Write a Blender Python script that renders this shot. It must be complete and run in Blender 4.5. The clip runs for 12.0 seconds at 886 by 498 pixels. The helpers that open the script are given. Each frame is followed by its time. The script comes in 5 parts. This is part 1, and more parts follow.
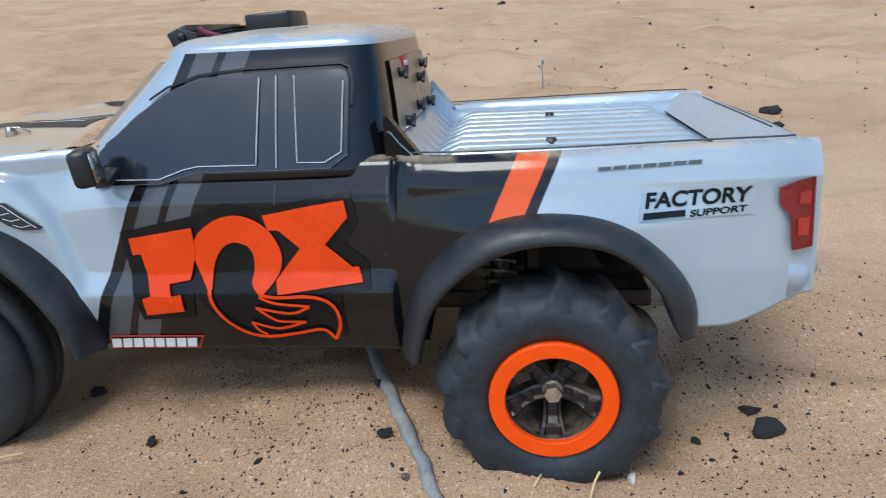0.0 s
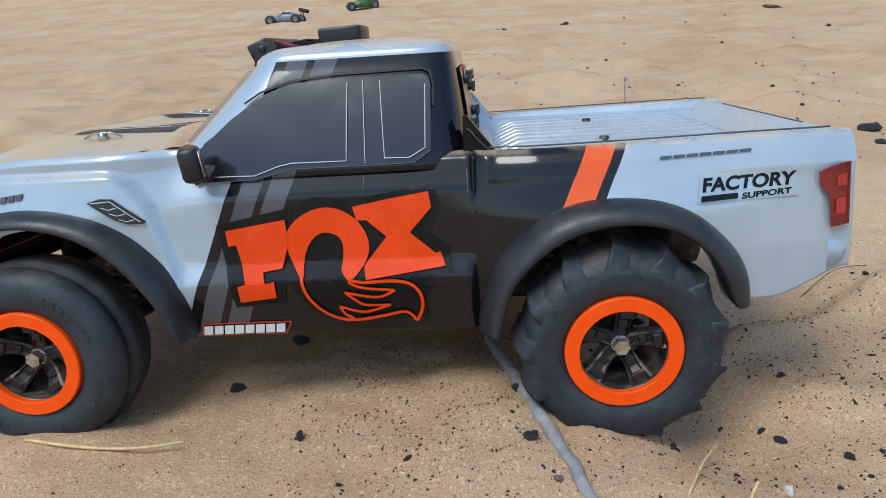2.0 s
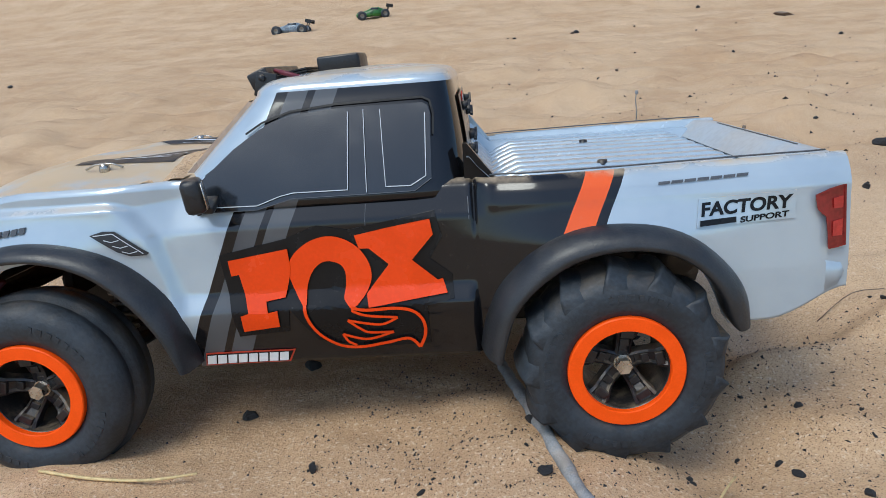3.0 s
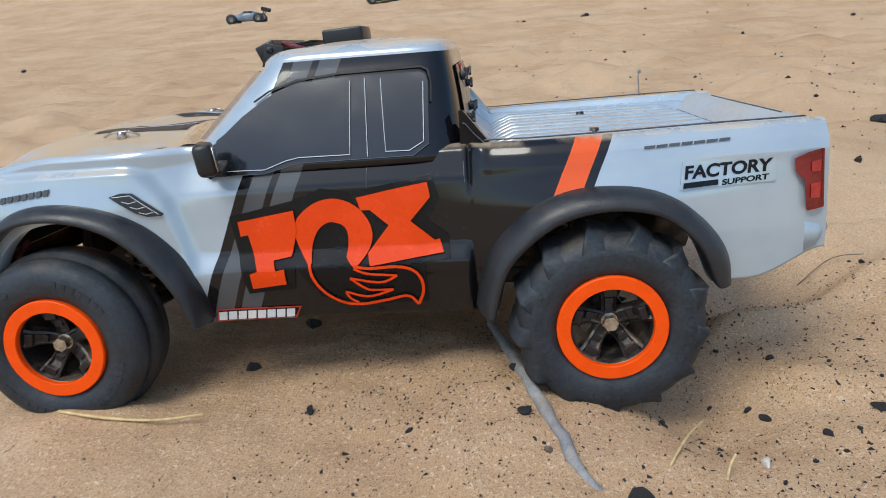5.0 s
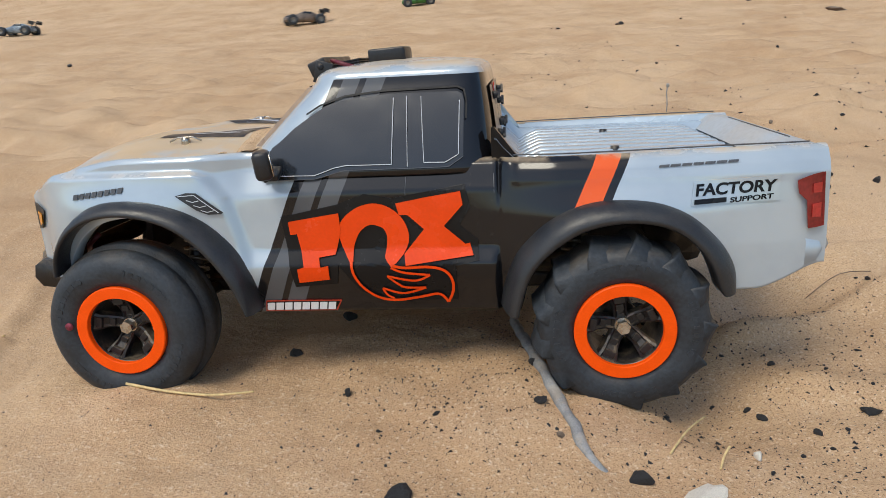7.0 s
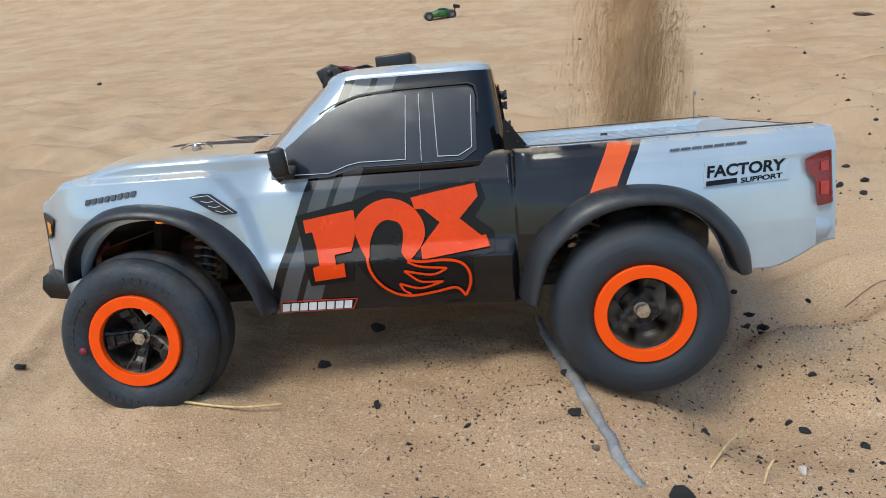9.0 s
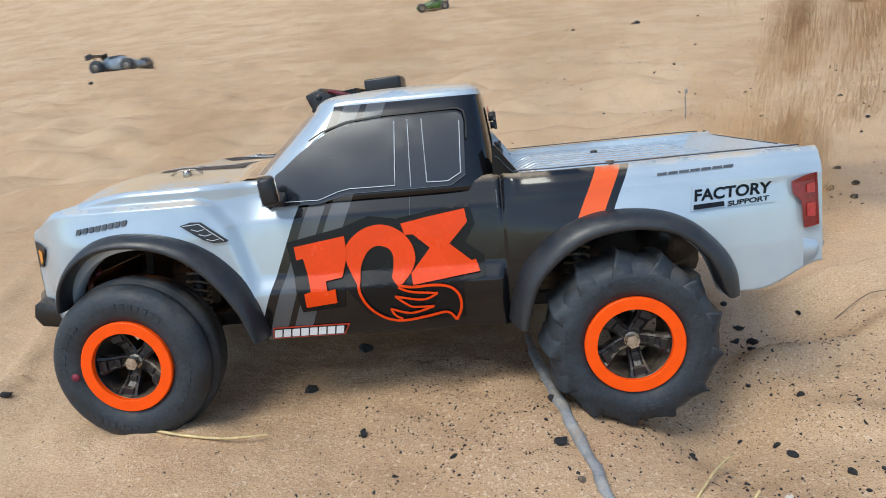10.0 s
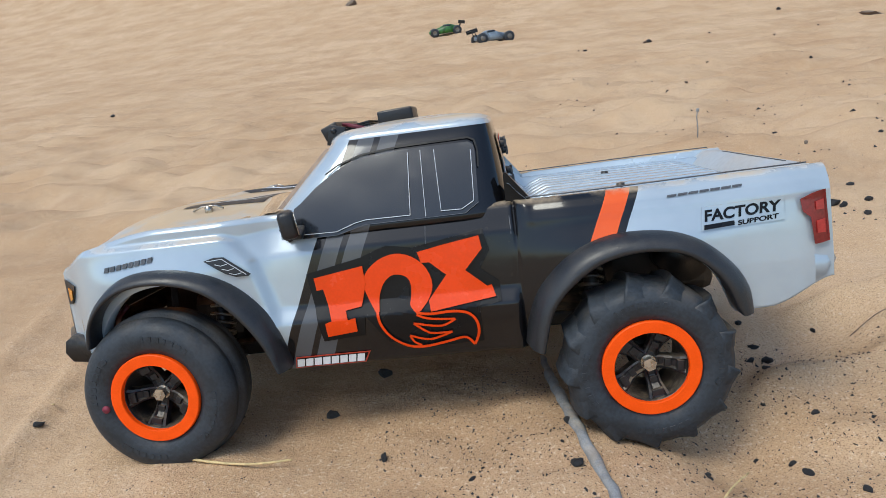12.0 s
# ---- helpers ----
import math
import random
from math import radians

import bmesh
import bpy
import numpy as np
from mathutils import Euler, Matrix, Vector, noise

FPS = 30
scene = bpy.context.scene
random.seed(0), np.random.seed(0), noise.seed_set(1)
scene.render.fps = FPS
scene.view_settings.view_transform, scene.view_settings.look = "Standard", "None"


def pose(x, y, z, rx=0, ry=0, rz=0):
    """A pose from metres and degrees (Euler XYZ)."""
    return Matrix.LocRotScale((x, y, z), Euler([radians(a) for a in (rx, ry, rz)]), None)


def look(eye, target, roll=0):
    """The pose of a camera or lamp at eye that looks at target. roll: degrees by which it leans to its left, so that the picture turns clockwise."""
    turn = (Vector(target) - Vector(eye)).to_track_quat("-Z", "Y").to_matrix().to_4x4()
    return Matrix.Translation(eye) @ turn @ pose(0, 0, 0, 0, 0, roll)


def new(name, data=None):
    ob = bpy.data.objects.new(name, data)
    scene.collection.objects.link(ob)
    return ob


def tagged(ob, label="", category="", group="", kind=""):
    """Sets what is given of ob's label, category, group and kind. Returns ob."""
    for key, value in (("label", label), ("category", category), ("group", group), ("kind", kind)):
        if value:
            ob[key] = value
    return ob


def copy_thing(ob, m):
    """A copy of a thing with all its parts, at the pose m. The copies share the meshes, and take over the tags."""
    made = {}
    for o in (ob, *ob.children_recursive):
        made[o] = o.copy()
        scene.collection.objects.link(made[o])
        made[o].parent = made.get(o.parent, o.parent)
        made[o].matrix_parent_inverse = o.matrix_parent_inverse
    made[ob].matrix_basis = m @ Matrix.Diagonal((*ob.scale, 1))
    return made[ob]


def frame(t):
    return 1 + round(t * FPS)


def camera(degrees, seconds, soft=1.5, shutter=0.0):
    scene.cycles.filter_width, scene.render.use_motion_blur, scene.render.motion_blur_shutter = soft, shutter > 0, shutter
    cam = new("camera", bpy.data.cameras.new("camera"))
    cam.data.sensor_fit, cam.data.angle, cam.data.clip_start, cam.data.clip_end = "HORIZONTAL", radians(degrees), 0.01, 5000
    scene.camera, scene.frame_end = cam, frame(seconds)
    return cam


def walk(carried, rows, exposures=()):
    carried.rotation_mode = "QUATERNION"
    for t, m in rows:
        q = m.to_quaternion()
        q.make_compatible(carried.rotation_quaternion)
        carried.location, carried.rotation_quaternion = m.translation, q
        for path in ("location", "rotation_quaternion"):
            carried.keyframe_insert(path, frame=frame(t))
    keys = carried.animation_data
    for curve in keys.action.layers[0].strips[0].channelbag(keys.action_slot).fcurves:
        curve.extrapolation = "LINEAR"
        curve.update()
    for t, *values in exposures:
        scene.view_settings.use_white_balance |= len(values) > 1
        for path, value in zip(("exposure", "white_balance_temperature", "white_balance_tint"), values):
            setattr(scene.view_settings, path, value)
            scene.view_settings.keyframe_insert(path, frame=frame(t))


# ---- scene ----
cam = camera(66.06, 12.0, soft=0.8, shutter=0.35)
PATH = [
    (0, 0.1438, -0.4799, 0.2158, 72.04, 3.41, -2.61),
    (0.3, 0.1348, -0.4813, 0.2110, 72.83, 2.70, -1.89),
    (0.5, 0.1204, -0.4861, 0.2075, 73.06, 2.67, -1.46),
    (1, 0.1120, -0.4872, 0.2078, 73.36, 3.01, -0.16),
    (1.5, 0.1068, -0.4866, 0.2092, 73.62, 3.44, 0.93),
    (2, 0.0915, -0.4885, 0.2127, 73.99, 3.73, 1.95),
    (2.5, 0.0912, -0.4879, 0.2202, 74.45, 3.83, 2.53),
    (3, 0.0905, -0.4832, 0.2257, 74.63, 4.01, 2.76),
    (4.8, 0.1053, -0.5012, 0.2183, 73.55, 4.17, 3.20),
    (5, 0.1050, -0.5127, 0.2151, 73.51, 4.17, 3.66),
    (5.5, 0.1068, -0.5289, 0.2177, 73.59, 3.74, 4.82),
    (6, 0.1070, -0.5423, 0.2207, 73.80, 3.33, 5.82),
    (6.5, 0.1107, -0.5576, 0.2213, 74.10, 2.97, 6.40),
    (6.7, 0.1064, -0.5575, 0.2289, 73.83, 2.76, 6.25),
    (8.5, 0.1071, -0.5511, 0.2220, 74.80, 3.60, 7.75),
    (9, 0.1013, -0.5517, 0.2250, 75.01, 3.75, 8.07),
    (9.5, 0.0927, -0.5542, 0.2283, 75.26, 3.91, 8.26),
    (10, 0.1106, -0.5400, 0.2467, 74.21, 4.62, 7.62),
    (10.5, 0.1177, -0.5516, 0.2451, 75.46, 4.93, 7.45),
    (11, 0.1226, -0.5551, 0.2382, 75.47, 5.66, 7.45),
    (11.5, 0.1152, -0.5533, 0.2539, 75.78, 6.21, 8.12),
    (12, 0.1151, -0.5524, 0.2541, 76.12, 6.18, 8.74),
]
# seconds, stops, kelvin, tint
EXPOSURE = [(0, 0.27, 5550, 2), (3, 0.25, 5700, 2), (5.5, 0.26, 6150, 4), (6.5, 0.26, 6500, 5), (8.5, 0.26, 6050, 2), (9.5, 0.30, 5850, 1), (10, 0.42, 5900, 2), (10.6, 0.34, 5900, 3), (12, 0.32, 5950, 3)]
walk(cam, [(t, pose(*p)) for t, *p in PATH], EXPOSURE)

# the pickup's body: seconds, place, tilt
TRUCK = [
    (0, 0.0561, -0.0140, -0.0019, 0.53, 0.39, -8.36),
    (0.3, 0.0261, -0.0075, 0.0016, -0.28, -0.38, -5.68),
    (0.5, 0.0107, 0.0045, 0.0015, 0.27, 0.38, -2.52),
    (1, 0.0127, 0.0053, -0.0007, 0.74, 0.36, -2.46),
    (1.5, 0.0084, 0.0067, -0.0008, 0.80, 0.44, -2.47),
    (2, 0.0022, 0.0054, 0.0010, 0.27, 0.33, -1.23),
    (2.5, -0.0042, 0.0074, 0.0016, 0.21, 0.13, 0.00),
    (3, -0.0065, 0.0080, 0.0019, 0.14, -0.12, 0.25),
    (4.8, -0.0049, 0.0059, 0.0013, 0.11, -0.20, 0.03),
    (5, -0.0006, 0.0035, -0.0001, 0.12, -0.09, 0.03),
    (5.5, -0.0003, 0.0020, 0.0001, 0.11, 0.00, -0.00),
    (6, 0.0000, -0.0000, -0.0000, 0.00, 0.00, 0.00),
    (6.5, 0.0006, -0.0014, 0.0003, 0.13, -0.01, -0.01),
    (6.7, 0.0004, -0.0014, 0.0003, 0.09, -0.03, 0.04),
    (8.5, -0.0142, -0.0012, 0.0018, -2.49, -0.95, 3.81),
    (9, -0.0168, -0.0010, 0.0023, -3.22, -0.83, 4.30),
    (9.5, -0.0157, 0.0009, 0.0031, -3.85, -0.72, 4.57),
    (10, -0.0137, 0.0044, 0.0003, -3.95, -0.68, 4.34),
    (10.5, -0.0133, 0.0023, 0.0018, -3.41, -1.03, 4.60),
    (11, -0.0127, 0.0010, 0.0011, -3.31, -1.04, 4.58),
    (11.5, -0.0127, 0.0016, 0.0023, -3.30, -1.19, 4.50),
    (12, -0.0117, 0.0022, 0.0022, -3.32, -1.20, 4.59),
]

# ---- sky and sun ----
world = bpy.data.worlds.new("overcast_sky")
scene.world = world
world.use_nodes = True
wn = world.node_tree
sky = wn.nodes.new("ShaderNodeTexSky")
sky.sky_type, sky.sun_disc = "NISHITA", False
sky.sun_elevation, sky.sun_rotation = radians(58), radians(210)
sky.dust_density, sky.air_density, sky.ozone_density = 1.6, 1.0, 1.0
wn.links.new(sky.outputs[0], wn.nodes["Background"].inputs[0])
wn.nodes["Background"].inputs[1].default_value = 0.15
sun = new("sun", bpy.data.lights.new("sun", "SUN"))
sun.data.energy, sun.data.angle, sun.data.color = 1.4, radians(24), (1.0, 0.91, 0.78)
sun.matrix_world = look((-0.27, -0.46, 0.85), (0, 0, 0))
scene.view_settings.exposure = 0.0


# ---- material tools ----
class Nodes:
    def __init__(self, name):
        self.m = bpy.data.materials.new(name)
        self.m.use_nodes = True
        self.t = self.m.node_tree
        self.b = self.t.nodes["Principled BSDF"]

    def put(self, sock, v):
        if hasattr(v, "is_output"):
            self.t.links.new(v, sock)
        elif isinstance(v, (tuple, list)) and len(v) == 3 and sock.type == "RGBA":
            sock.default_value = (*v, 1)
        else:
            sock.default_value = v

    def math(self, op, a, b=0.0, c=None):
        n = self.t.nodes.new("ShaderNodeMath")
        n.operation = op
        self.put(n.inputs[0], a)
        self.put(n.inputs[1], b)
        if c is not None:
            self.put(n.inputs[2], c)
        return n.outputs[0]

    def xyz(self):
        c = self.t.nodes.new("ShaderNodeTexCoord")
        s = self.t.nodes.new("ShaderNodeSeparateXYZ")
        self.t.links.new(c.outputs["Object"], s.inputs[0])
        return c.outputs["Object"], s.outputs

    def noise(self, scale, detail=3.0, rough=0.5, vec=None):
        n = self.t.nodes.new("ShaderNodeTexNoise")
        n.inputs["Scale"].default_value = scale
        n.inputs["Detail"].default_value = detail
        n.inputs["Roughness"].default_value = rough
        if vec is None:
            vec = self.t.nodes.new("ShaderNodeTexCoord").outputs["Object"]
        self.t.links.new(vec, n.inputs["Vector"])
        return n.outputs["Fac"]

    def mix(self, f, a, b):
        n = self.t.nodes.new("ShaderNodeMix")
        n.data_type = "RGBA"
        self.put(n.inputs[0], f)
        self.put(n.inputs[6], a)
        self.put(n.inputs[7], b)
        return n.outputs[2]

    def ramp(self, f, lo, hi, a=0.0, b=1.0):
        n = self.t.nodes.new("ShaderNodeMapRange")
        n.interpolation_type = "SMOOTHSTEP"
        for i, v in enumerate((f, lo, hi, a, b)):
            self.put(n.inputs[i], v)
        return n.outputs[0]

    def bump(self, h, strength, dist):
        n = self.t.nodes.new("ShaderNodeBump")
        n.inputs["Strength"].default_value = strength
        n.inputs["Distance"].default_value = dist
        self.t.links.new(h, n.inputs["Height"])
        self.t.links.new(n.outputs[0], self.b.inputs["Normal"])

    def up(self):
        g = self.t.nodes.new("ShaderNodeNewGeometry")
        s = self.t.nodes.new("ShaderNodeSeparateXYZ")
        self.t.links.new(g.outputs["Normal"], s.inputs[0])
        return s.outputs[2]

    def done(self, col, rough=0.5, metal=0.0, **more):
        self.put(self.b.inputs["Base Color"], col)
        self.put(self.b.inputs["Roughness"], rough)
        self.put(self.b.inputs["Metallic"], metal)
        for k, v in more.items():
            self.put(self.b.inputs[k.replace("_", " ")], v)
        return self.m


SAND = (0.60, 0.375, 0.195)
DUST = (0.62, 0.47, 0.30)


def plain(name, col, rough=0.5, metal=0.0, scale=60.0, vary=0.25, relief=0.0, dust=0.0, cover=0.0, **more):
    """A surface with two scales of wear: blotches and fine grain, and some sand dust on its upper sides."""
    n = Nodes(name)
    a = n.noise(scale, 4.0)
    b = n.noise(scale * 9, 2.0)
    f = n.math("ADD", n.math("MULTIPLY", a, 0.6), n.math("MULTIPLY", b, 0.4))
    dark = tuple(c * (1 - vary) for c in col)
    light = tuple(min(1, c * (1 + vary)) for c in col)
    c = n.mix(n.ramp(f, 0.35, 0.65), dark, light)
    if dust:
        d = n.math("MULTIPLY", n.ramp(n.up(), 0.1, 0.95), n.ramp(n.noise(scale * 0.7, 5.0, 0.65), 0.42 - cover, 0.62 - cover))
        c = n.mix(n.math("MULTIPLY", d, dust), c, DUST)
    if relief:
        n.bump(b, 0.5, relief)
    r = n.ramp(a, 0.3, 0.7, max(0, rough - 0.07), min(1, rough + 0.07))
    return n.done(c, r, metal, **more)


def livery():
    """Silver paint with the black flank, its grey bands and the orange stripe, cut along slanted lines."""
    n = Nodes("livery_paint")
    vec, (x, y, z) = n.xyz()
    u = n.math("ADD", n.math("SUBTRACT", x, n.math("MULTIPLY", n.math("SUBTRACT", z, 0.151), 0.421)), 0.047)
    w = n.math("SUBTRACT", x, n.math("MULTIPLY", n.math("SUBTRACT", z, 0.128), 0.47))
    blotch = n.noise(30, 4.0)
    silver = n.mix(n.ramp(blotch, 0.3, 0.7), (0.43, 0.50, 0.56), (0.475, 0.545, 0.60))

    def band(v, lo, hi):
        return n.math("MULTIPLY", n.math("GREATER_THAN", v, lo), n.math("LESS_THAN", v, hi))

    low = n.math("LESS_THAN", z, 0.2135)
    dark = n.math("MULTIPLY", n.math("GREATER_THAN", u, 0.0), n.math("LESS_THAN", w, 0.1592))
    dark = n.math("MULTIPLY", dark, low)
    c = n.mix(dark, silver, (0.007, 0.007, 0.0085))
    grey = n.math("MULTIPLY", n.math("ADD", band(u, 0.007, 0.019), band(u, 0.0235, 0.0365)), low)
    c = n.mix(grey, c, (0.085, 0.09, 0.098))
    c = n.mix(n.math("MULTIPLY", band(w, 0.1380, 0.1536), low), c, (0.80, 0.105, 0.012))
    up = n.up()
    dust = n.math("MULTIPLY", n.ramp(up, 0.55, 0.98), n.ramp(n.noise(22, 6.0, 0.65), 0.37, 0.62))
    c = n.mix(n.math("MULTIPLY", dust, 0.85), c, DUST)
    grime = n.math("MULTIPLY", n.ramp(n.noise(300, 3.0, 0.7), 0.60, 0.75), n.ramp(n.noise(18, 2.0), 0.45, 0.7))
    c = n.mix(n.math("MULTIPLY", grime, 0.05), c, DUST)
    n.bump(n.noise(25, 2.0), 0.06, 0.003)
    r = n.math("ADD", n.ramp(blotch, 0.3, 0.7, 0.09, 0.15), n.math("MULTIPLY", dust, 0.5))
    metal = n.math("MULTIPLY", n.math("SUBTRACT", 1.0, n.math("MINIMUM", n.math("ADD", dark, dust), 1.0)), 0.25)
    return n.done(c, r, metal, Coat_Weight=0.35, Coat_Roughness=0.05, Specular_IOR_Level=0.32)


def sand():
    n = Nodes("desert_sand")
    vec, (x, y, z) = n.xyz()
    big = n.noise(1.3, 4.0, 0.6)
    mid = n.noise(14, 5.0, 0.6)
    grain = n.noise(900, 2.0, 0.7)
    fine = n.noise(420, 2.0, 0.6)
    c = n.mix(n.ramp(big, 0.3, 0.7), (0.665, 0.465, 0.285), (0.535, 0.343, 0.190))
    c = n.mix(n.math("MULTIPLY", n.ramp(mid, 0.45, 0.75), 0.45), c, (0.66, 0.48, 0.315))
    patches = n.noise(3.6, 5.0, 0.62, vec)
    c = n.mix(n.math("MULTIPLY", n.ramp(patches, 0.48, 0.68), 0.40), c, (0.43, 0.265, 0.145))
    c = n.mix(n.math("MULTIPLY", n.ramp(grain, 0.50, 0.67), 0.9), c, (0.29, 0.172, 0.095))
    c = n.mix(n.math("MULTIPLY", n.ramp(fine, 0.56, 0.70), 0.6), c, (0.78, 0.62, 0.44))
    stretch = n.t.nodes.new("ShaderNodeMapping")
    stretch.inputs["Scale"].default_value = (1.0, 1.2, 1.0)
    n.t.links.new(vec, stretch.inputs["Vector"])
    ripple = n.math("MULTIPLY", n.noise(6.0, 5.0, 0.62, stretch.outputs[0]), 7.0)
    h = n.math("ADD", n.math("ADD", n.math("ADD", ripple, n.math("MULTIPLY", n.noise(15, 3.0, 0.55), 4.0)), n.noise(45, 3.0, 0.5)), n.math("ADD", n.math("MULTIPLY", fine, 0.7), n.math("MULTIPLY", grain, 0.6)))
    n.bump(h, 0.6, 0.0024)
    return n.done(c, 0.93, 0.0, Specular_IOR_Level=0.15)


M_SAND = sand()
M_LIVERY = livery()
M_SILVER = plain("silver_paint", (0.46, 0.54, 0.605), 0.24, 0.25, 14, 0.05, dust=0.05, Coat_Weight=0.25)
M_HOOD = plain("dusty_silver_paint", (0.47, 0.54, 0.60), 0.36, 0.15, 16, 0.08, dust=1.0, cover=0.10)
M_GREYP = plain("dusty_grey_panel", (0.44, 0.49, 0.53), 0.40, 0.1, 30, 0.10, dust=0.2)
M_GLASS = plain("smoked_glass_film", (0.012, 0.015, 0.020), 0.18, 0, 20, 0.1, Specular_IOR_Level=0.70)
M_TINT = plain("dusty_tinted_screen", (0.34, 0.24, 0.16), 0.3, 0, 25, 0.2)
M_SURROUND = plain("satin_black_surround", (0.013, 0.015, 0.019), 0.15, 0, 40, 0.1, Specular_IOR_Level=0.75)
M_NAME = plain("grey_lettering", (0.07, 0.075, 0.085), 0.45, 0, 90, 0.2)
M_LINE = plain("pale_outline", (0.55, 0.57, 0.6), 0.5, 0, 80, 0.05)
M_RAIL = plain("grey_edge_trim", (0.075, 0.08, 0.088), 0.42, 0, 90, 0.2, 0.0003, dust=0.25)
M_TRIM = plain("matt_black_trim", (0.022, 0.023, 0.026), 0.40, 0, 90, 0.2, 0.0003, dust=0.03)
M_PLASTIC = plain("black_plastic", (0.013, 0.013, 0.015), 0.38, 0, 90, 0.25, 0.0003, dust=0.25)
M_RUBBER = plain("dusty_rubber", (0.023, 0.029, 0.037), 0.58, 0, 45, 0.35, 0.0006, dust=0.10)
M_RING = plain("orange_anodised_ring", (0.98, 0.090, 0.001), 0.45, 0, 120, 0.06, Specular_IOR_Level=0.2)
M_ORANGE = plain("orange_vinyl", (0.78, 0.058, 0.002), 0.24, 0, 60, 0.05, Specular_IOR_Level=0.3)
M_BLACKV = plain("black_vinyl", (0.008, 0.008, 0.009), 0.25, 0, 60, 0.1, Specular_IOR_Level=0.25)
M_WHITEV = plain("white_vinyl", (0.70, 0.71, 0.72), 0.4, 0, 60, 0.05)
M_REDV = plain("red_vinyl", (0.55, 0.05, 0.02), 0.4, 0, 60, 0.05)
M_STEEL = plain("worn_steel", (0.50, 0.46, 0.40), 0.28, 0.9, 200, 0.2)
M_TAIL = plain("red_tail_lens", (0.19, 0.012, 0.012), 0.15, 0, 60, 0.25, Coat_Weight=0.5)
M_LENS = plain("bright_red_lens", (0.42, 0.03, 0.025), 0.2, 0, 60, 0.2, Coat_Weight=0.4)
M_AMBER = plain("amber_lens", (0.75, 0.28, 0.01), 0.2, 0, 60, 0.15, Coat_Weight=0.5)
M_GLOW = plain("lit_amber_lamp", (0.75, 0.22, 0.01), 0.3, 0, 60, 0.3, Emission_Color=(1.0, 0.25, 0.02), Emission_Strength=0.8)
M_WIRE = plain("red_wire", (0.14, 0.014, 0.025), 0.5, 0, 60, 0.1)
M_COAL = plain("charcoal", (0.022, 0.021, 0.022), 0.75, 0, 160, 0.5, 0.0012)
M_STONE = plain("brown_stone", (0.14, 0.10, 0.075), 0.85, 0, 120, 0.35, 0.001, dust=0.3)
M_PALE = plain("pale_stone", (0.74, 0.68, 0.58), 0.8, 0, 90, 0.15, 0.0006)
M_ROOT = plain("weathered_wood", (0.26, 0.26, 0.26), 0.8, 0, 110, 0.25, 0.0008, dust=0.25)
M_DOT = plain("faded_red_paint", (0.22, 0.025, 0.05), 0.7, 0, 60, 0.3)
M_STRAW = plain("dry_straw", (0.66, 0.50, 0.24), 0.7, 0, 200, 0.2)
M_SPRING = plain("spring_steel", (0.22, 0.20, 0.17), 0.35, 0.7, 90, 0.25)
M_FLYING = plain("flying_sand", (0.60, 0.40, 0.21), 0.95, 0, 400, 0.3)


# ---- mesh tools ----
def part(name, bm, material, parent=None, label="", smooth=True, normals=True):
    me = bpy.data.meshes.new(name)
    if normals:
        bmesh.ops.recalc_face_normals(bm, faces=bm.faces)
    for f in bm.faces:
        f.smooth = smooth
    bm.to_mesh(me)
    bm.free()
    for m in material if isinstance(material, (list, tuple)) else [material]:
        me.materials.append(m)
    ob = new(name, me)
    ob.parent = parent
    if label:
        ob["label"] = label
    return ob


def grid(bm, rows, closed_u=False, closed_v=False, mat=0):
    vs = [[bm.verts.new(p) for p in r] for r in rows]
    nu, nv = len(vs), len(vs[0])
    for i in range(nu if closed_u else nu - 1):
        for j in range(nv if closed_v else nv - 1):
            q = (vs[i][j], vs[(i + 1) % nu][j], vs[(i + 1) % nu][(j + 1) % nv], vs[i][(j + 1) % nv])
            try:
                bm.faces.new(q).material_index = mat
            except ValueError:
                pass
    return vs


def block(bm, size, m, bevel=0.1):
    r = bmesh.ops.create_cube(bm, size=1)
    vs = r["verts"]
    bmesh.ops.scale(bm, vec=size, verts=vs)
    es = list({e for v in vs for e in v.link_edges})
    if bevel:
        out = bmesh.ops.bevel(bm, geom=es, offset=min(size) * bevel, segments=2, profile=0.5, affect="EDGES")
        vs = list({v for f in out["faces"] for v in f.verts} | {v for v in vs if v.is_valid})
    bmesh.ops.transform(bm, matrix=m, verts=vs)
    return vs


def rod(bm, pts, radius, sides=10, taper=None):
    """A round rod along points, capped."""
    pts = [Vector(p) for p in pts]
    rows = []
    for i, p in enumerate(pts):
        d = (pts[min(i + 1, len(pts) - 1)] - pts[max(i - 1, 0)]).normalized()
        a = d.cross(Vector((0.31, 0.2, 0.93))).normalized()
        b = d.cross(a)
        r = radius if taper is None else taper[i] * radius
        rows.append([p + r * (a * math.cos(k) + b * math.sin(k)) for k in [2 * math.pi * j / sides for j in range(sides)]])
    vs = grid(bm, rows, closed_v=True)
    bm.faces.new(vs[0])
    bm.faces.new(vs[-1][::-1])


def lathe(bm, prof, segs=48, centre=(0, 0, 0), mat=0):
    """Turned about the y axis: prof holds (radius, y)."""
    rows = [[(centre[0] + r * math.cos(a), centre[1] + y, centre[2] + r * math.sin(a)) for r, y in prof]
            for a in [2 * math.pi * k / segs for k in range(segs)]]
    grid(bm, rows, closed_u=True, mat=mat)


